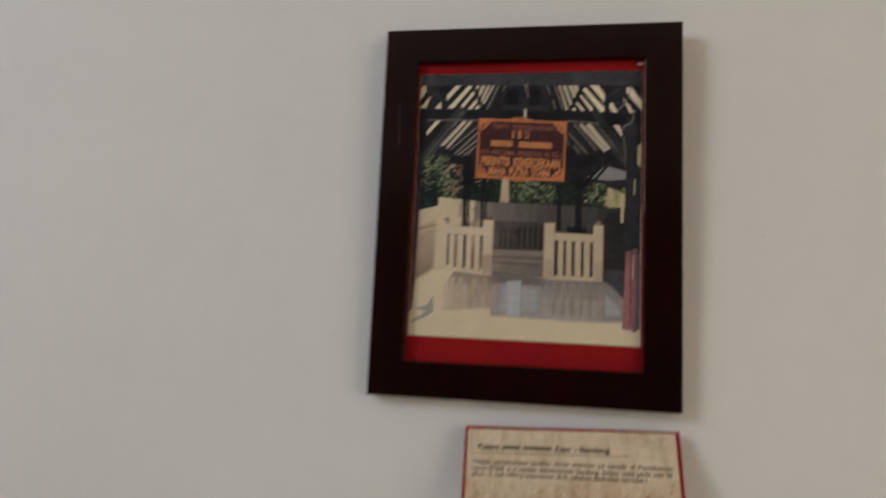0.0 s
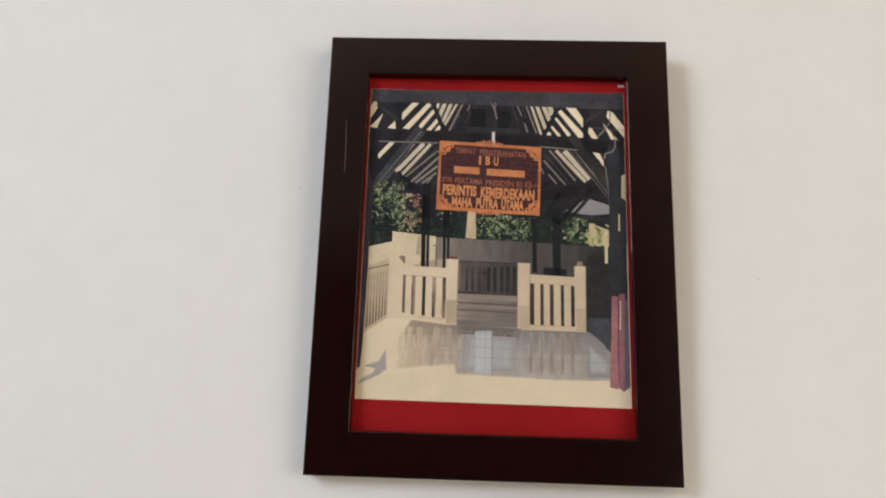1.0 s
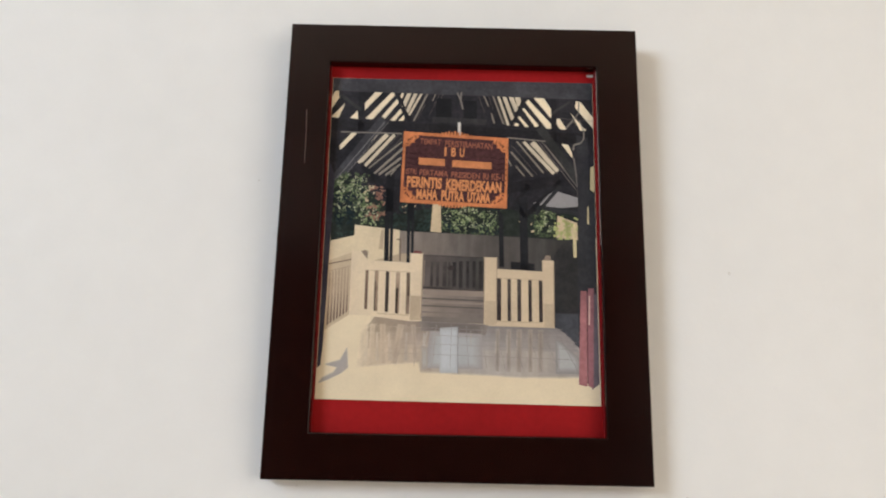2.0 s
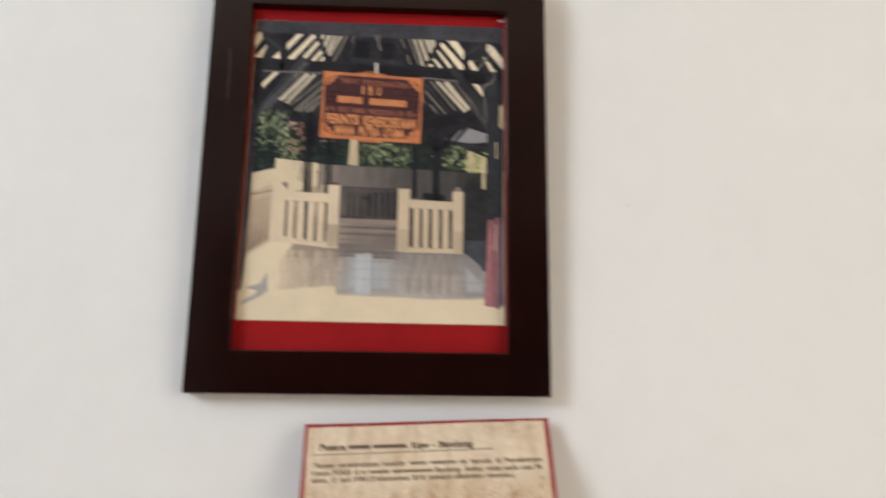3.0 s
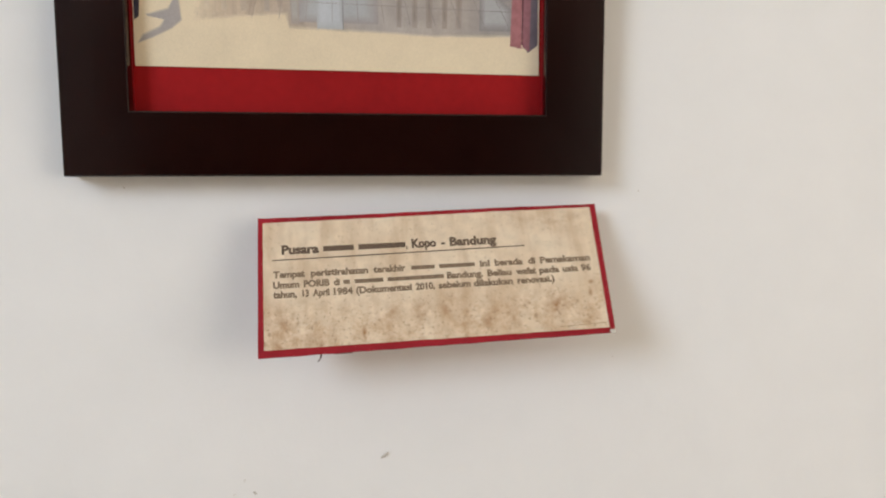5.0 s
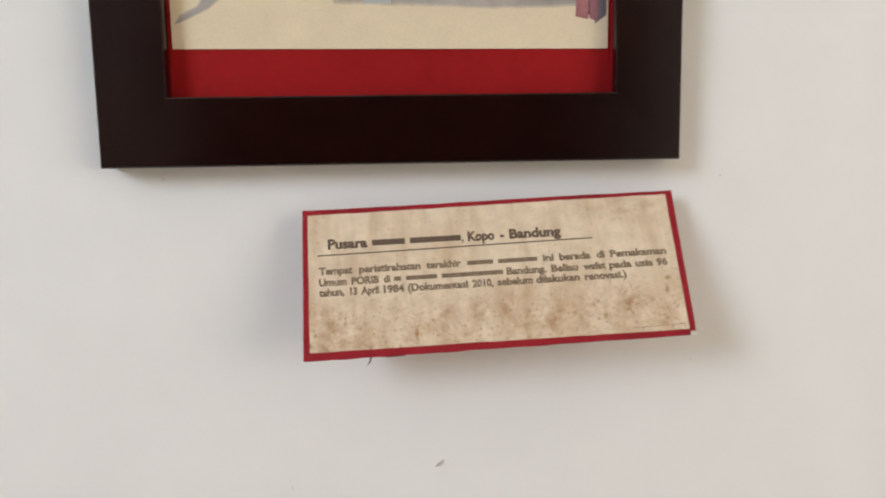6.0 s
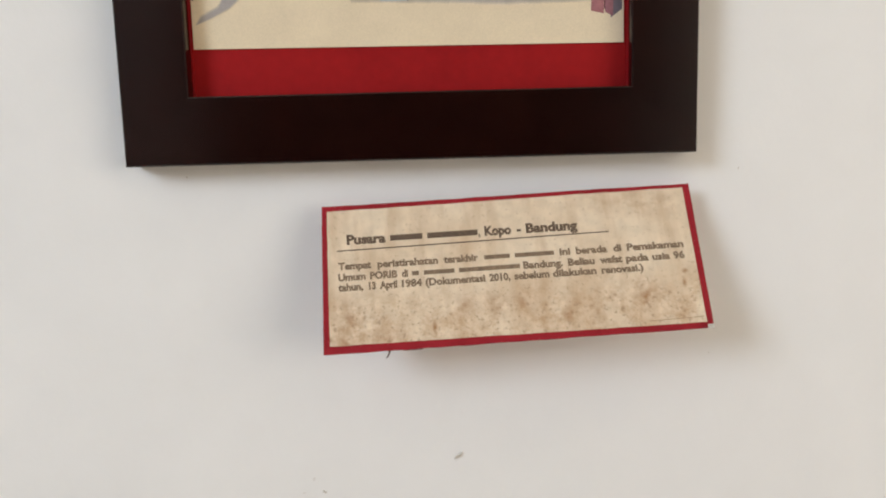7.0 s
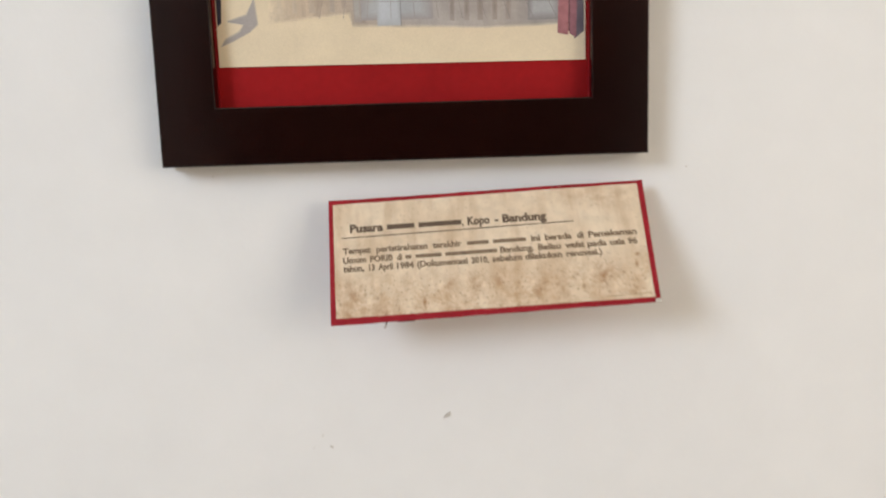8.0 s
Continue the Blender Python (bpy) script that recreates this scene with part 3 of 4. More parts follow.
Drawing(14.4).bar(110, 109.6, 176.5, 108, 1.6).bar(110, 101.6, 176.5, 99.8, 1.5).done("printed_riser", ink(98, 91, 84, 0.15, 50))
Drawing(14.4).bar(110, 94.8, 176.5, 93.4, 1.2).poly((109, 84), (109, 90), (177, 89), (177, 83)).done("printed_riser", ink(124, 116, 107, 0.12, 50))
Drawing(14).poly((253, 81), (253, 158), (258, 168), (268, 176), (282, 178), (281, 120), (280, 58)).done("printed_dark_wall", ink(42, 41, 44, 0.2, 50))
Drawing(14.5).poly((254, 81), (279, 60), (280, 96), (254, 96)).done("printed_dark_floor", ink(66, 67, 71, 0.15, 50))
Drawing(15).poly((281, 210), (281, 300), (294, 298), (294, 236), (300, 230), (300, 30), (296, 36), (279, 60), (279, 120)).done("printed_right_post", ink(44, 44, 49, 0.2, 50))
Drawing(16).poly((295, 236), (300, 232), (300, 264), (296, 262)).poly((291, 196), (293, 196), (293, 216), (291.5, 216)).rect(275, 158, 278.5, 196).done("printed_downpipe", ink(206, 192, 150))

# left side fence running away, and the two front fences
Drawing(14).poly((4, 72), (34, 92), (34, 160), (4, 148)).done("printed_side_fence", ink(198, 179, 149, 0.08, 40))
soft_slats, side_slats = Drawing(14.6), Drawing(15)
for i in range(8):
    x, low = 7.5 + 3.3 * i, 78 + 2.3 * i
    soft_slats.poly((x - 0.3, low), (x + 2.5, low + 2), (x + 1.5, 136 + 1.3 * i), (x + 0.3, 136 + 1.3 * i))
    side_slats.poly((x + 0.2, low), (x + 1.9, low + 1.4), (x + 1.2, 112 + 1.6 * i))
soft_slats.bar(6, 137, 33, 144, 0.8)
soft_slats.done("printed_side_gap", ink(178, 158, 134, 0.12, 60))
side_slats.bar(7, 145.4, 33, 151.4, 1.3)
side_slats.done("printed_side_slat", ink(118, 99, 86, 0.2, 60))
posts = Drawing(15)
posts.bar(68, 232, 69.4, 148, 5.2).bar(73.4, 232, 74.4, 148, 3.4).bar(92.4, 216, 93.2, 148, 3.5).bar(97, 216, 97.6, 148, 3.0)
posts.bar(195, 206, 196, 146, 5).bar(220, 226, 221, 140, 9).poly((206, 152), (232, 150), (232, 142), (206, 144))
posts.bar(70.8, 248, 70.8, 206, 9, 7).bar(95, 220, 95, 196, 6, 5).bar(221, 204, 196, 238, 6, 5).bar(221, 202, 248, 232, 5, 4).bar(195, 204, 186, 222, 4).bar(43, 256, 68, 232, 4)
posts.done("printed_timber_post", ink(31, 31, 35, 0.2, 50))
Drawing(15).bar(84, 174, 84.4, 150, 1.6).bar(80, 174, 85, 175, 1.4).done("printed_tap", ink(120, 106, 92))


def fence(x0, x1, x2, x3, top0, top1, rail0, foot0, foot1, paint):
    """Two posts, a top rail and a solid panel of a fence."""
    Drawing(17).rect(x0, foot0, x1, top0).rect(x2, foot1, x3, top1).poly((x1, rail0), (x2, rail0 - 2), (x2, foot1), (x1, foot0)).done("printed_fence", paint)


def slot(x0, x1, low, high, r, g, b):
    Drawing(18).poly((x0 + 0.2, low), (x1 + 0.2, low - 0.2), (x1, high), (x0, high + 0.1)).done("printed_fence_slot", ink(r, g, b, 0.25, 60))


fence(31, 47, 96, 109.5, 160.5, 159, 150.5, 90, 84.5, ink(214, 196, 167, 0.07, 40))
slot(47.2, 50.4, 96.8, 139, 128, 108, 92)
slot(57.4, 61.6, 94.8, 138.7, 160, 139, 117)
slot(57.4, 59.2, 94.8, 128, 104, 88, 77)
slot(69.4, 73.2, 93.9, 138.1, 58, 51, 50)
slot(80.6, 85.0, 92.6, 137.6, 168, 148, 126)
slot(80.8, 83.4, 92.6, 120, 96, 83, 74)
slot(92.0, 96.0, 92.0, 137.4, 152, 133, 114)
slot(92.6, 96.0, 112, 137.3, 60, 52, 51)
fence(176.5, 191, 240.5, 253.3, 156.2, 154, 143.6, 81, 80.3, ink(205, 186, 157, 0.07, 40))
for x0, x1 in ((190.8, 195.4), (202.3, 206), (212.9, 217.1), (225, 228.7), (236.4, 240.4)):
    slot(x0, x1, 87.2 - 0.02 * (x0 - 190), 133 - 0.03 * (x0 - 190), 62, 55, 55)
    slot(x0 + 1.4, x1, 88, 112, 92, 81, 81)
Drawing(19).bar(191, 133.4, 240, 132, 0.8).bar(47, 139.4, 96, 137.9, 0.7).bar(190, 86.4, 240, 85.4, 0.8).bar(62, 92.2, 96, 90.6, 0.8).done("printed_fence_line", ink(186, 167, 141))
Drawing(19).rect(97, 85.5, 108, 112).rect(178, 82, 189.5, 108).rect(242, 81, 252.5, 106).done("printed_fence_shade", ink(189, 171, 144, 0.08, 40))
Drawing(19.2).bar(108.8, 86, 109.6, 158, 1.0).bar(190.2, 84, 190.8, 155, 0.8).bar(176.8, 83, 176.9, 155, 0.9).bar(252.9, 82, 253.2, 153, 0.9).done("printed_post_edge", ink(158, 140, 120))
Drawing(19.4).poly((98, 159.4), (109.4, 158.6), (107, 161.6), (100, 162)).done("printed_post_cap", ink(92, 50, 48))
Drawing(19.4).poly((242, 154), (250.5, 154), (249.4, 159.4), (244.4, 159.6)).poly((41.5, 160), (48.6, 151.5), (49, 160.4), (46, 162)).done("printed_post_cap", ink(140, 126, 110))

# tiled floor: shade, reflections, joints, the long shadow
FLOOR_STOPS = ((38, (214, 198, 169)), (62, (199, 181, 156)), (106, (181, 166, 149)), (170, (168, 163, 157)), (230, (164, 156, 147)), (296, (144, 142, 140)))
DEEP_STOPS = ((38, (216, 201, 171)), (62, (184, 165, 143)), (106, (158, 144, 129)), (170, (144, 135, 126)), (230, (138, 127, 117)), (296, (120, 116, 112)))
for k in range(4):
    f = (k + 0.5) / 4
    e = 1.6 * (1 - 2 * f)
    edge = Drawing(16 + 0.12 * k).poly((42 - e, 35 - e), (44.5 - e, 56), (47 - 2 * e, 74), (60 - 2 * e, 92), (96, 86), (109, 84), (177, 82), (253, 81), (280, 58), (298, 34), (300, 29 - e), (215, 27 - e), (178, 29 - e), (110, 31 - e), (108 - e, 41 - e), (76, 38.5 - e))
    edge.done("printed_floor_shade", graded(f, FLOOR_STOPS, 110, 12, 0.92, 1.06))
for k in range(6):
    f, y = (k + 1) / 6, 55 + 4.6 * k
    dusk = [(x, [int(c * (1 - 0.17 * f)) for c in colour]) for x, colour in FLOOR_STOPS[1:]]
    band = Drawing(16.42 + 0.08 * k).poly((50 + 0.3 * k, y), (60, 90), (96, 86), (109, 84.4), (177, 82), (253, 81), (min(279, 340 - y), y))
    band.done("printed_far_floor", graded(1, dusk, 110, 12, 0.95, 1.04))
wide_streak, dark_streak, pale_streak = Drawing(16.9), Drawing(17.05), Drawing(17.05)
for x0, y0, x1, y1, w in ((47, 71, 46, 40, 3.2), (57.4, 80, 57, 38, 3.6), (68, 80, 70, 40, 4.4), (88, 80, 81, 40, 5.0), (101, 80, 104, 46, 3.4), (121, 70, 119, 34, 3.0)):
    dark_streak.bar(x0, y0, x1, y1, 0.5 * w, 0.3 * w)
    wide_streak.bar(x0, y0 + 1, x1, y1 - 1, 1.5 * w, 1.2 * w)
for x, w in ((192, 3.2), (204, 3.4), (215, 4.0), (227, 3.4), (238, 3.8)):
    dark_streak.bar(x, 76, x - 0.5, 38, 0.6 * w, 0.3 * w)
    wide_streak.bar(x, 78, x - 0.5, 33, 1.5 * w, 1.1 * w)
wide_streak.done("printed_soft_reflection", graded(0.9, [(x, [(a + b) // 2 for a, b in zip(p, q)]) for (x, p), (_, q) in zip(FLOOR_STOPS, DEEP_STOPS)], 160, 50, 0.95, 1.05))
dark_streak.done("printed_reflection", graded(0.85, DEEP_STOPS, 160, 50, 0.92, 1.08))
for x0, x1, w in ((52, 51, 4), (62.5, 63.5, 4), (75, 77.5, 5), (94, 94, 4), (113, 113, 5)):
    pale_streak.bar(x0, 72, x1, 42, 0.5 * w, w)
pale_streak.done("printed_pale_streak", graded(0.8, ((40, (206, 190, 164)), (80, (178, 163, 146)), (120, (160, 155, 149))), 160, 40, 0.92, 1.06))
feathered("printed_dim_floor", 17.5, 5, (116, 109, 102), (140, 132, 123), 6, (112, 84), (177, 82), (174, 72), (114, 75))
feathered("printed_gleam", 18.1, 7, (177, 179, 177), (161, 156, 150), 7, (124, 71), (170, 69), (171, 38), (119, 38))
feathered("printed_gleam", 18.9, 6, (187, 192, 192), (177, 179, 177), 4, (131, 75), (147.5, 76), (148, 33.5), (131.5, 33.5))
feathered("printed_gleam", 18.9, 4, (178, 174, 166), (168, 158, 146), 4, (111, 56), (116, 54), (116.5, 36.5), (112, 36.5))
feathered("printed_gleam", 18.2, 5, (176, 177, 174), (140, 136, 131), 5, (256, 65), (263, 60), (277, 47), (277, 35), (256, 35))
glints = Drawing(19.3)
glints.bar(201.6, 71, 201.8, 53, 1.4).bar(189.8, 65, 189.6, 52, 1.2).bar(116.5, 74, 114, 64, 1.6).bar(212, 66, 211.6, 56, 0.8).bar(163, 75, 163, 58, 0.8)
glints.done("printed_glint", ink(178, 169, 155, 0.06, 40))
Drawing(19.3).bar(149.2, 79, 149.6, 30, 0.7).done("printed_gleam_edge", ink(138, 136, 132, 0.1, 40))
joints = Drawing(19.8)
for i in range(13):
    joints.bar(62 + 16 * i, 82 - 0.2 * i, 44 + 19.5 * i, 38 - 0.4 * i, 0.45)
for y in (77, 69.5, 60, 49):
    joints.bar(48, y + 2, 262 + (77 - y) * 0.9, y - 2.5, 0.45)
joints.done("printed_tile_joint", graded(1, ((40, (212, 196, 167)), (80, (178, 163, 144)), (130, (158, 152, 144)), (296, (128, 123, 118))), 200, 60, 0.85, 1.12))
for k in range(3):
    f = (k + 0.5) / 3
    e = 0.8 * (1 - 2 * f)
    colour = [int(a + (b - a) * f) for a, b in zip((216, 201, 171), (160, 155, 151))]
    Drawing(20 + 0.1 * k).poly((2 - e, 17 - e), (12, 21 - e), (26, 28 - e), (33 + e, 34 - e), (31 + e, 55 + e), (24 - e, 42 + e), (8 - e, 37 + e), (21 - e, 34), (18 - e, 29 + e), (6 - e, 23 + e)).done("printed_long_shadow", ink(*colour, 0.05, 40))
Drawing(20).poly((0, 33), (3.5, 36), (5, 60), (8, 245), (3, 260), (0, 260)).done("printed_near_post", ink(60, 58, 68, 0.15, 40))
Drawing(20).poly((288, 118), (300, 118), (300, 22), (292, 16)).done("printed_pillar", ink(112, 104, 108, 0.2, 60))
Drawing(21).poly((282, 121), (288.5, 121), (287, 19), (278, 21)).done("printed_red_post", ink(164, 112, 112, 0.3, 60))
Drawing(21).poly((290, 124), (296.5, 124), (293.5, 17), (288, 20)).done("printed_red_post", ink(152, 106, 109, 0.3, 60))
Drawing(22).bar(289.4, 120, 287.6, 22, 0.9).done("printed_post_gap", ink(96, 62, 66))
Drawing(22).bar(291.5, 116, 290.5, 84, 1.4).done("printed_post_glint", ink(214, 184, 168))

# the name board hanging in the pavilion
BOARD = ((82, 217), (201.5, 212), (203.5, 295), (84, 301))


def on_board(u, v):
    (ax, ay), (bx, by), (cx, cy), (dx, dy) = BOARD
    return ((1 - v) * ((1 - u) * ax + u * bx) + v * ((1 - u) * dx + u * cx), (1 - v) * ((1 - u) * ay + u * by) + v * ((1 - u) * dy + u * cy))


def board_rect(drawing, u0, v0, u1, v1):
    return drawing.poly(*[on_board(u, v) for u, v in ((u0, v0), (u1, v0), (u1, v1), (u0, v1))])


border = board_rect(Drawing(21), 0, 0, 1, 1)
for i in range(9):
    u = 0.36 + 0.03 * i
    board_rect(border, u, 0.995, u + 0.02, 1.015 + 0.035 * math.sin(math.pi * (i + 0.5) / 9) * (1 - 0.4 * (i % 2)))
    board_rect(border, u, -0.01 - 0.025 * math.sin(math.pi * (i + 0.5) / 9), u + 0.022, 0.005)
border.done("printed_sign_border", ink(206, 130, 84, 0.25, 90))
board_rect(Drawing(22), 0.025, 0.05, 0.975, 0.955).done("printed_sign_board", ink(64, 40, 43, 0.35, 70))
waves = Drawing(23, True)
for i in range(6):
    for k in range(10):
        u, v = 0.03 + 0.016 * k, 0.32 + 0.075 * i
        waves.bar(*on_board(u, v + 0.012 * math.sin(k)), *on_board(u + 0.017, v + 0.012 * math.sin(k + 1)), 0.8)
        waves.bar(*on_board(0.8 + u, v + 0.012 * math.sin(k)), *on_board(0.8 + u + 0.015, v + 0.012 * math.sin(k + 1)), 0.8)
waves.done("printed_wood_grain", ink(36, 20, 24))
plates, holes = Drawing(23), Drawing(23.4, True)
for cu, cv, su, sv in ((0.02, 0.96, 1, -1), (0.98, 0.96, -1, -1), (0.02, 0.045, 1, 1), (0.98, 0.045, -1, 1)):
    rim = [(0, 0), (0.125, 0), (0.12, 0.05), (0.085, 0.07), (0.09, 0.115), (0.055, 0.12), (0.045, 0.165), (0, 0.17)]
    plates.poly(*[on_board(cu + su * u, cv + sv * v) for u, v in rim])
    for u, v, a in ((0.03, 0.09, 0.9), (0.06, 0.045, -0.6), (0.045, 0.07, 0.2), (0.095, 0.03, 1.2), (0.022, 0.135, 0.4)):
        du, dv = 0.012 * math.cos(a), 0.02 * math.sin(a)
        holes.bar(*on_board(cu + su * (u - du), cv + sv * (v - dv)), *on_board(cu + su * (u + du), cv + sv * (v + dv)), 1.6, 0.9)
plates.done("printed_ornament", ink(204, 128, 82, 0.3, 90))
holes.done("printed_carving", ink(70, 42, 40))


def text_mesh(text, offset=0.0):
    """A word in the built-in font as vertices and faces, its box scaled to 1 x 1 (height of a capital)."""
    data = bpy.data.curves.new("word", "FONT")
    data.body, data.resolution_u, data.offset = text, 3, offset
    ob = new("word", data)
    me = bpy.data.meshes.new_from_object(ob.evaluated_get(bpy.context.evaluated_depsgraph_get()))
    vs = [(v.co.x, v.co.y) for v in me.vertices]
    fs = [tuple(p.vertices) for p in me.polygons]
    bpy.data.objects.remove(ob)
    bpy.data.curves.remove(data)
    bpy.data.meshes.remove(me)
    lo, hi = min(v[0] for v in vs), max(v[0] for v in vs)
    return [((x - lo) / (hi - lo), y / 0.70) for x, y in vs], fs


def board_word(drawing, text, u0, u1, v0, v1, offset=0.042):
    vs, fs = text_mesh(text, offset)
    made = [drawing.vert(*on_board(u0 + x * (u1 - u0), v0 + y * (v1 - v0))) for x, y in vs]
    for f in fs:
        drawing.bm.faces.new([made[i] for i in f])
    drawing.pieces.append(drawing.bm)
    drawing.bm = bmesh.new()


dim = Drawing(24)
board_word(dim, "TEMPAT", 0.16, 0.36, 0.835, 0.915, 0.02)
board_word(dim, "PERISTIRAHATAN", 0.40, 0.85, 0.825, 0.91, 0.02)
board_word(dim, "ISTRI", 0.04, 0.14, 0.40, 0.475, 0.02)
board_word(dim, "PERTAMA", 0.17, 0.44, 0.395, 0.475, 0.02)
board_word(dim, "PRESIDEN", 0.47, 0.74, 0.39, 0.47, 0.02)
board_word(dim, "RI", 0.77, 0.82, 0.39, 0.475, 0.02)
board_word(dim, "KE-1", 0.85, 0.96, 0.39, 0.48, 0.02)
dim.done("printed_small_lettering", ink(154, 97, 77))
bold = Drawing(24)
for letter, u in (("I", 0.395), ("B", 0.46), ("U", 0.54)):
    board_word(bold, letter, u, u + (0.02 if letter == "I" else 0.045), 0.69, 0.81, 0.03)
board_word(bold, "PERINTIS", 0.055, 0.385, 0.225, 0.365)
board_word(bold, "KEMERDEKAAN", 0.425, 0.945, 0.215, 0.36)
board_word(bold, "MAHA", 0.15, 0.35, 0.065, 0.195)
board_word(bold, "PUTRA", 0.385, 0.60, 0.065, 0.195)
board_word(bold, "UTAMA", 0.63, 0.845, 0.065, 0.195)
bold.done("printed_lettering", ink(214, 144, 94))
bars = Drawing(24)
board_rect(bars, 0.155, 0.54, 0.405, 0.64)
board_rect(bars, 0.475, 0.535, 0.845, 0.635)
bars.done("printed_bar", ink(204, 134, 88, 0.25, 90))

# ---- the caption card, leaning out below the frame ----
CARD = LEAN @ Matrix(((0.99928, -0.03738, 0, 0.26633), (0.00843, 0.39479, 0, -0.01623), (0.03706, 0.91801, 0, 1.47508), (0, 0, 0, 1)))
across, up = CARD.col[0].xyz.normalized(), CARD.col[1].xyz.normalized()
out = across.cross(up).normalized()
CARD = Matrix((across, up, out)).transposed().to_4x4()
CARD.translation = LEAN @ Vector((0.26633, -0.01623, 1.47508))
card = new("caption_card")
card.matrix_basis = CARD
tagged(card, "stained cream paper caption on a red card, leaning from the wall", "caption card")


def swell(x, y):
    """How far the warped card stands out, in metres, at millimetres x, y from its middle."""
    return 0.001 * (-2.4 * (x / 131) * (y / 52) + 0.5 * math.sin(x / 38.0) * max(0.0, y / 52))


def sheet(outline, top, thick, nx=44, ny=12):
    """A warped sheet between the left and right and lower and upper edges given in millimetres."""
    bm = bmesh.new()
    (ax, ay), (bx, by), (cx, cy), (dx, dy) = outline
    grid = {}
    for lift in (0, 1):
        for i in range(nx + 1):
            for j in range(ny + 1):
                u, v = i / nx, j / ny
                x = (1 - v) * ((1 - u) * ax + u * bx) + v * ((1 - u) * dx + u * cx)
                y = (1 - v) * ((1 - u) * ay + u * by) + v * ((1 - u) * dy + u * cy)
                if j in (0, ny):
                    y += 0.35 * noise.noise((x / 14.0, y, 3.0))
                if i in (0, nx):
                    x += 0.3 * noise.noise((x, y / 9.0, 5.0))
                grid[lift, i, j] = bm.verts.new((x / 1000, y / 1000, swell(x, y) + top - (0 if lift else thick)))
    for i in range(nx):
        for j in range(ny):
            bm.faces.new([grid[1, i + a, j + b] for a, b in ((0, 0), (1, 0), (1, 1), (0, 1))])
            bm.faces.new([grid[0, i + a, j + b] for a, b in ((0, 0), (0, 1), (1, 1), (1, 0))])
    for i in range(nx):
        for j in (0, ny):
            bm.faces.new([grid[0, i, j], grid[0, i + 1, j], grid[1, i + 1, j], grid[1, i, j]])
    for j in range(ny):
        for i in (0, nx):
            bm.faces.new([grid[0, i, j], grid[0, i, j + 1], grid[1, i, j + 1], grid[1, i, j]])
    bmesh.ops.recalc_face_normals(bm, faces=bm.faces)
    return bm


part("board", sheet(((-132.5, -51.8), (130.2, -52.8), (133, 52.8), (-130.8, 51.6)), 0.0, 0.0022), RED_CARD, card, "dark red card with frayed corners")
paper = part("paper", sheet(((-128.2, -46.6), (126.0, -48.8), (127.8, 50.0), (-127.3, 47.8)), 0.0004, 0.00035), PAPER, card, "yellowed paper with brown stains")


def on_card(bm, x, y, lift=0.0005):
    return bm.verts.new((x / 1000, y / 1000, swell(x, y) + lift))


def written(name, words, base, rise, slope, offset, mat=FADED_INK):
    """A line of words, each with its left and right end; None stands for a word that is a plain bar."""
    for text, x0, x1 in words:
        if text is None:
            continue
        bm = bmesh.new()
        vs, fs = text_mesh(text, offset)
        made = [on_card(bm, x0 + x * (x1 - x0), base + slope * x0 + y * rise) for x, y in vs]
        for f in fs:
            bm.faces.new([made[i] for i in f])
        part(name, bm, mat, paper)
    for text, x0, x1 in words:
        if text is None:
            bm = bmesh.new()
            steps = max(2, int((x1 - x0) / 4))
            low = [on_card(bm, x0 + (x1 - x0) * i / steps, base + slope * x0 + 0.1 * rise) for i in range(steps + 1)]
            high = [on_card(bm, x0 + (x1 - x0) * i / steps, base + slope * x0 + 0.72 * rise) for i in range(steps + 1)]
            for i in range(steps):
                bm.faces.new((low[i], low[i + 1], high[i + 1], high[i]))
            part("text_bar", bm, mat, paper)


written("title_word", [("Pusara", -114.1, -87), (None, -83.8, -61.3), (None, -57.8, -22.5), (",", -21.9, -20.9), ("Kopo", -17.6, 1), ("-", 5, 8), ("Bandung", 11.5, 47.9)], 23.2, 6.6, 0.0, 0.046, INK)
written("word", [("Tempat", -120.6, -97.9), ("peristirahatan", -93.6, -51.7), ("terakhir", -47.8, -23.8), (None, -19.5, -1.8), (None, 1.8, 29.1), ("ini", 33, 40.6), ("berada", 44.5, 66.4), ("di", 70.8, 76.4), ("Pemakaman", 80.3, 120.3)], 5.3, 4.9, -0.001, 0.044)
written("word", [("Umum", -120.8, -102.1), ("PORIB", -99, -80.3), ("di", -77.2, -72.9), (None, -70.2, -65.5), (None, -62, -40.9), (None, -37.8, 4.5), ("Bandung.", 6.9, 34.5), ("Beliau", 38, 56.6), ("wafat", 60.2, 76), ("pada", 78.4, 94.3), ("usia", 97, 109.4), ("96", 111.8, 119.7)], -2.6, 4.9, -0.002, 0.044)
written("word", [("tahun,", -121, -104), ("13", -100.1, -95.4), ("April", -92.7, -80.7), ("1984", -77.6, -63.7), ("(Dokumentasi", -61.3, -20.1), ("2010,", -17.3, -2.9), ("sebelum", -0.1, 24.2), ("dilakukan", 26.5, 56.8), ("renovasi.)", 60.3, 89.5)], -9.8, 4.9, -0.003, 0.044)
bm = bmesh.new()
low = [on_card(bm, -121 + 190.8 * i / 40, 18.3 + 1.3 * i / 40) for i in range(41)]
high = [on_card(bm, -121 + 190.8 * i / 40, 19.2 + 1.3 * i / 40) for i in range(41)]
for i in range(40):
    bm.faces.new((low[i], low[i + 1], high[i + 1], high[i]))
part("rule", bm, INK, paper, "thin dark rule")
bm = bmesh.new()
low = [on_card(bm, 88 + 37 * i / 8, -45.6 + 0.6 * i / 8) for i in range(9)]
high = [on_card(bm, 88 + 37 * i / 8, -45.25 + 0.6 * i / 8) for i in range(9)]
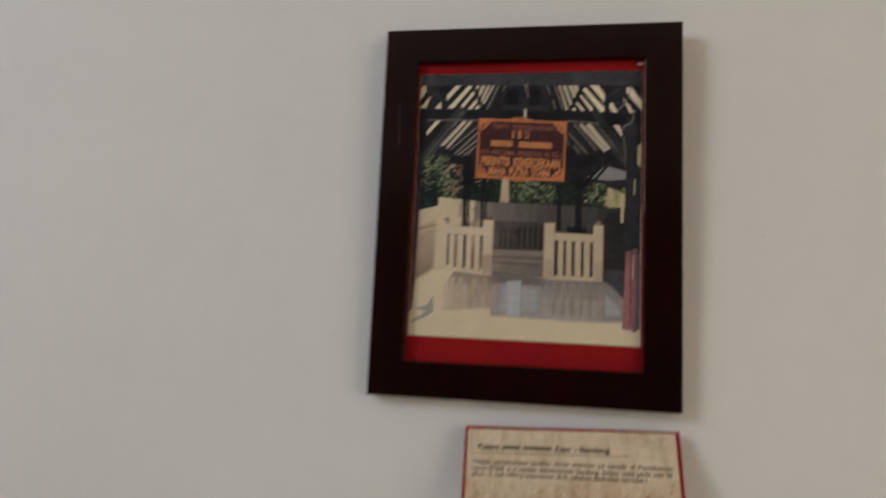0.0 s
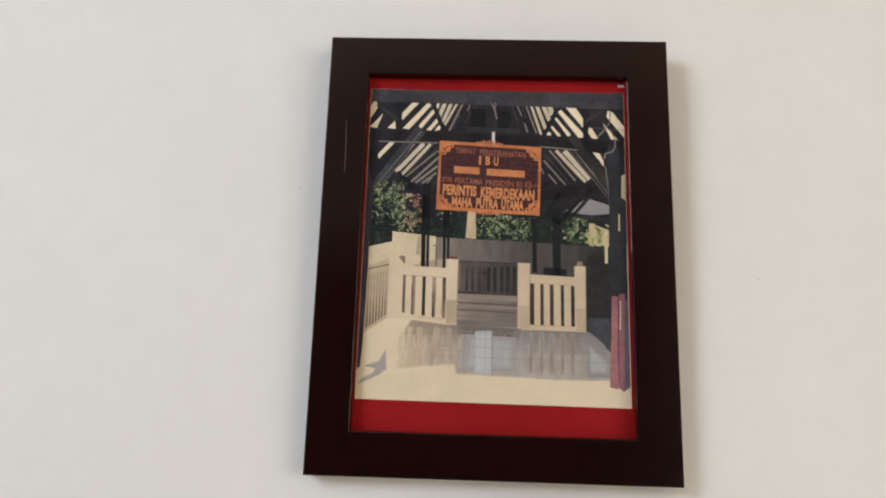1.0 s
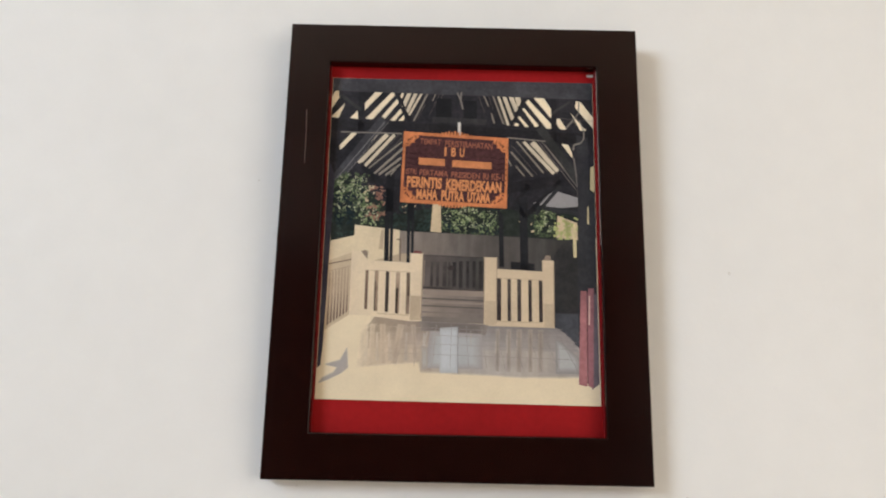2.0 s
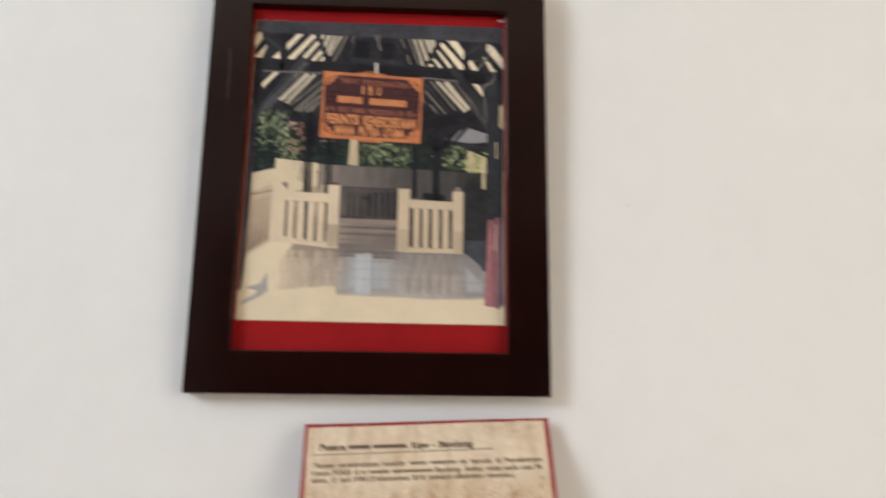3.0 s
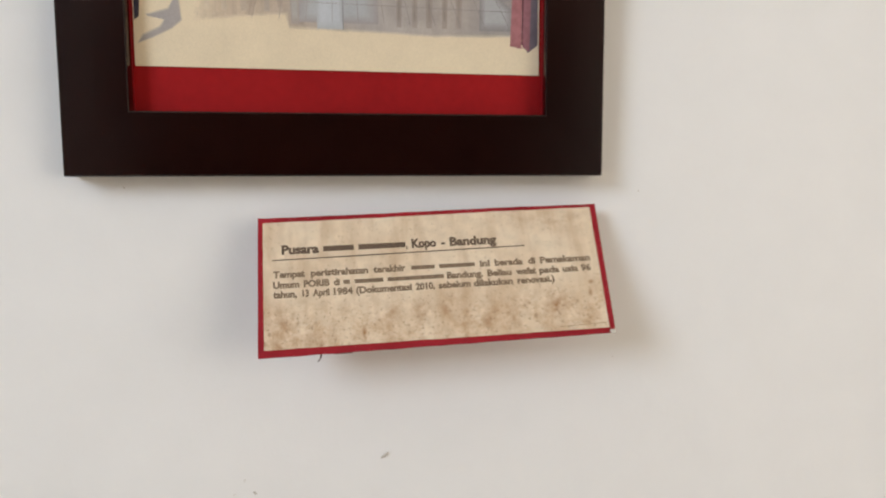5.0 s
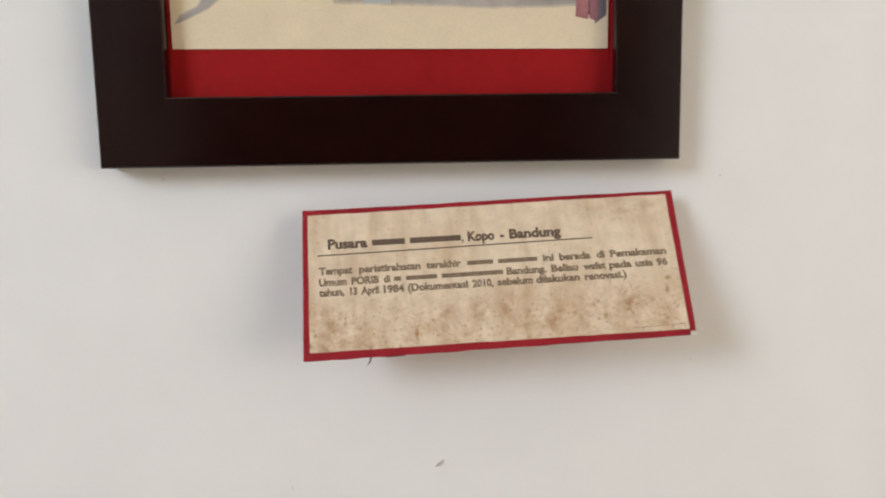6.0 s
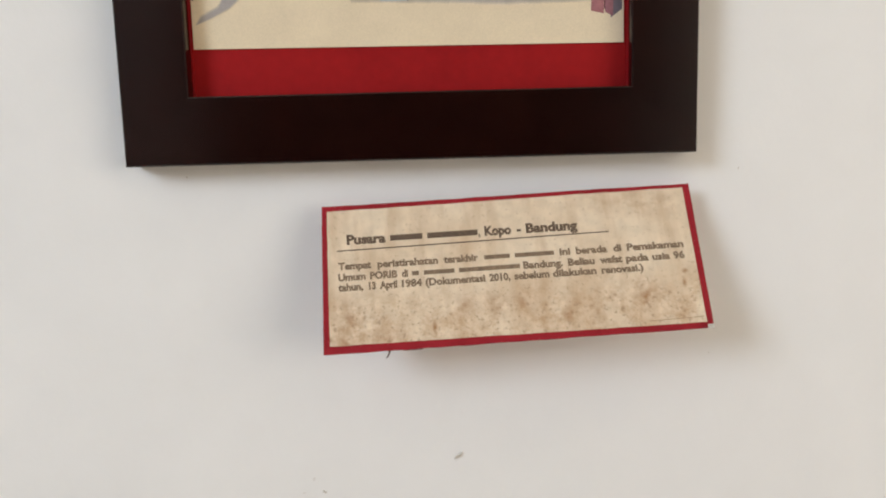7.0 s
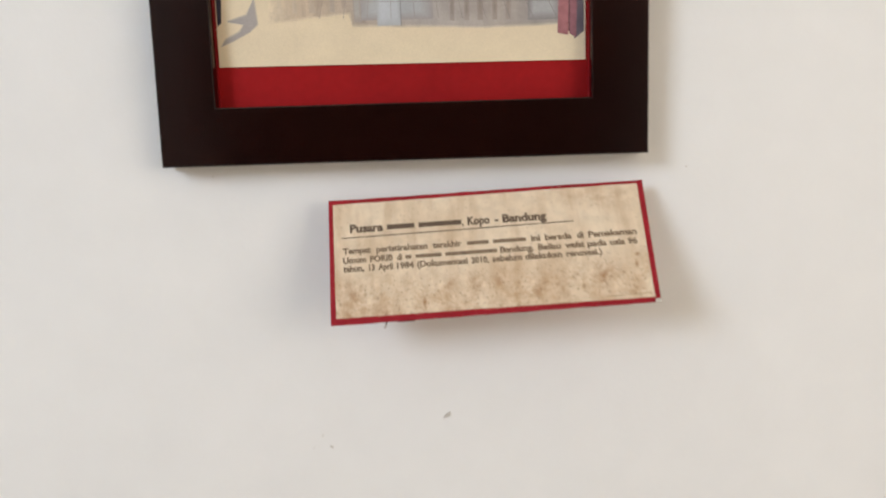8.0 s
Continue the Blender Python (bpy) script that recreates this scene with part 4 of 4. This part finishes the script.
for i in range(8):
    bm.faces.new((low[i], low[i + 1], high[i + 1], high[i]))
part("crease", bm, CREASE, paper, "thin brown crease along the lower edge")
part("frayed_corner", boxes(((0.1255, -0.0535, 0.0038), (0.1298, -0.0505, 0.0044))), SPECK, card, "grey frayed corner of the card")

# foam pad between the card and the wall, and the loose tape end under it
bm = bmesh.new()
inverse = CARD.inverted()
front = [Vector((x, y, -0.0035)) for x, y in ((-0.05, 0.0), (0.05, 0.0), (0.05, 0.04), (-0.05, 0.04))]
rear_pts = []
for p in front:
    w = CARD @ p
    rear_pts.append(inverse @ Vector((w.x, -0.0004, w.z)))
vs = [bm.verts.new(p) for p in front + rear_pts]
for f in ((0, 1, 2, 3), (7, 6, 5, 4), (0, 4, 5, 1), (1, 5, 6, 2), (2, 6, 7, 3), (3, 7, 4, 0)):
    bm.faces.new([vs[i] for i in f])
bmesh.ops.recalc_face_normals(bm, faces=bm.faces)
part("foam_pad", bm, FOAM, card, "foam pad holding the card off the wall")
bm = bmesh.new()
prev = None
for i in range(7):
    s = i / 6
    x, y, z = -0.0885 - 0.0025 * s * s, -0.0505 - 0.0062 * s, -0.004 - 0.002 * math.sin(3 * s)
    w = 0.0008 * (1 - 0.5 * s)
    row = [bm.verts.new((x - w, y, z)), bm.verts.new((x + w, y, z)), bm.verts.new((x + w, y, z - 0.0003)), bm.verts.new((x - w, y, z - 0.0003))]
    if prev:
        for k in range(4):
            bm.faces.new((prev[k], prev[(k + 1) % 4], row[(k + 1) % 4], row[k]))
    else:
        bm.faces.new(row)
    prev = row
bm.faces.new(prev[::-1])
bmesh.ops.recalc_face_normals(bm, faces=bm.faces)
part("tape_tail", bm, TAPE, card, "loose dark tape end")
part("tape_edge", boxes(((-0.079, -0.0524, -0.005), (-0.066, -0.048, -0.0042))), TAPE, card, "dark tape edge")


# ---- marks on the wall ----
def mark(name, x, z, w, h, turn, mat, proud, label, seed):
    """A small uneven flake or stain, thin but solid, on the wall."""
    rnd = random.Random(seed)
    bm = bmesh.new()
    rim = []
    for k in range(14):
        a = 2 * math.pi * k / 14
        r = rnd.uniform(0.7, 1.1)
        px, pz = w * r * math.cos(a), h * r * math.sin(a)
        c, s = math.cos(turn), math.sin(turn)
        rim.append((px * c - pz * s, px * s + pz * c))
    back = [bm.verts.new((a, 0, b)) for a, b in rim]
    face = [bm.verts.new((a * 0.85, -proud, b * 0.85)) for a, b in rim]
    for k in range(14):
        bm.faces.new((back[k - 1], back[k], face[k], face[k - 1]))
    bm.faces.new(face)
    bmesh.ops.recalc_face_normals(bm, faces=bm.faces)
    ob = link(name, bm, mat)
    ob.matrix_basis = pose(x, -0.0001, z)
    return tagged(ob, label, "wall mark", group="marks on the wall")


mark("paint_chip", 0.2262, 1.3250, 0.0038, 0.0013, 0.6, CHIP_EDGE, 0.0010, "small chip of lifted paint on the white wall", 1)
mark("paint_chip", 0.2280, 1.3264, 0.0020, 0.0010, 0.9, SPECK, 0.0014, "darker torn edge of a paint chip", 2)
mark("scuff", 0.1157, 1.3112, 0.0012, 0.0018, -0.3, FAINT, 0.0003, "faint grey scuff on the white wall", 3)
mark("scuff", 0.1233, 1.3006, 0.0021, 0.0011, -0.5, SPECK, 0.0003, "small grey scuff on the white wall", 10)
mark("scuff", 0.1075, 1.3002, 0.0016, 0.0007, 0.4, FAINT, 0.0003, "faint grey scuff on the white wall", 11)
mark("speck", 0.034, 1.5425, 0.0008, 0.0008, 0, SPECK, 0.0004, "dark speck on the white wall", 4)
mark("speck", 0.440, 1.538, 0.0007, 0.0007, 0, SPECK, 0.0004, "dark speck on the white wall", 5)
mark("speck", -0.033, 1.875, 0.0009, 0.0012, 0, SPECK, 0.0004, "dark speck on the white wall", 6)
mark("speck", 0.419, 1.399, 0.0004, 0.0007, 0.4, SPECK, 0.0004, "dark speck on the white wall", 7)
mark("scuff", 0.502, 1.777, 0.0016, 0.0022, 0.3, FAINT, 0.0003, "faint grey scuff on the white wall", 8)
mark("scuff", 0.955, 1.421, 0.0030, 0.0060, 0.2, FAINT, 0.0003, "faint grey scuff on the white wall", 9)
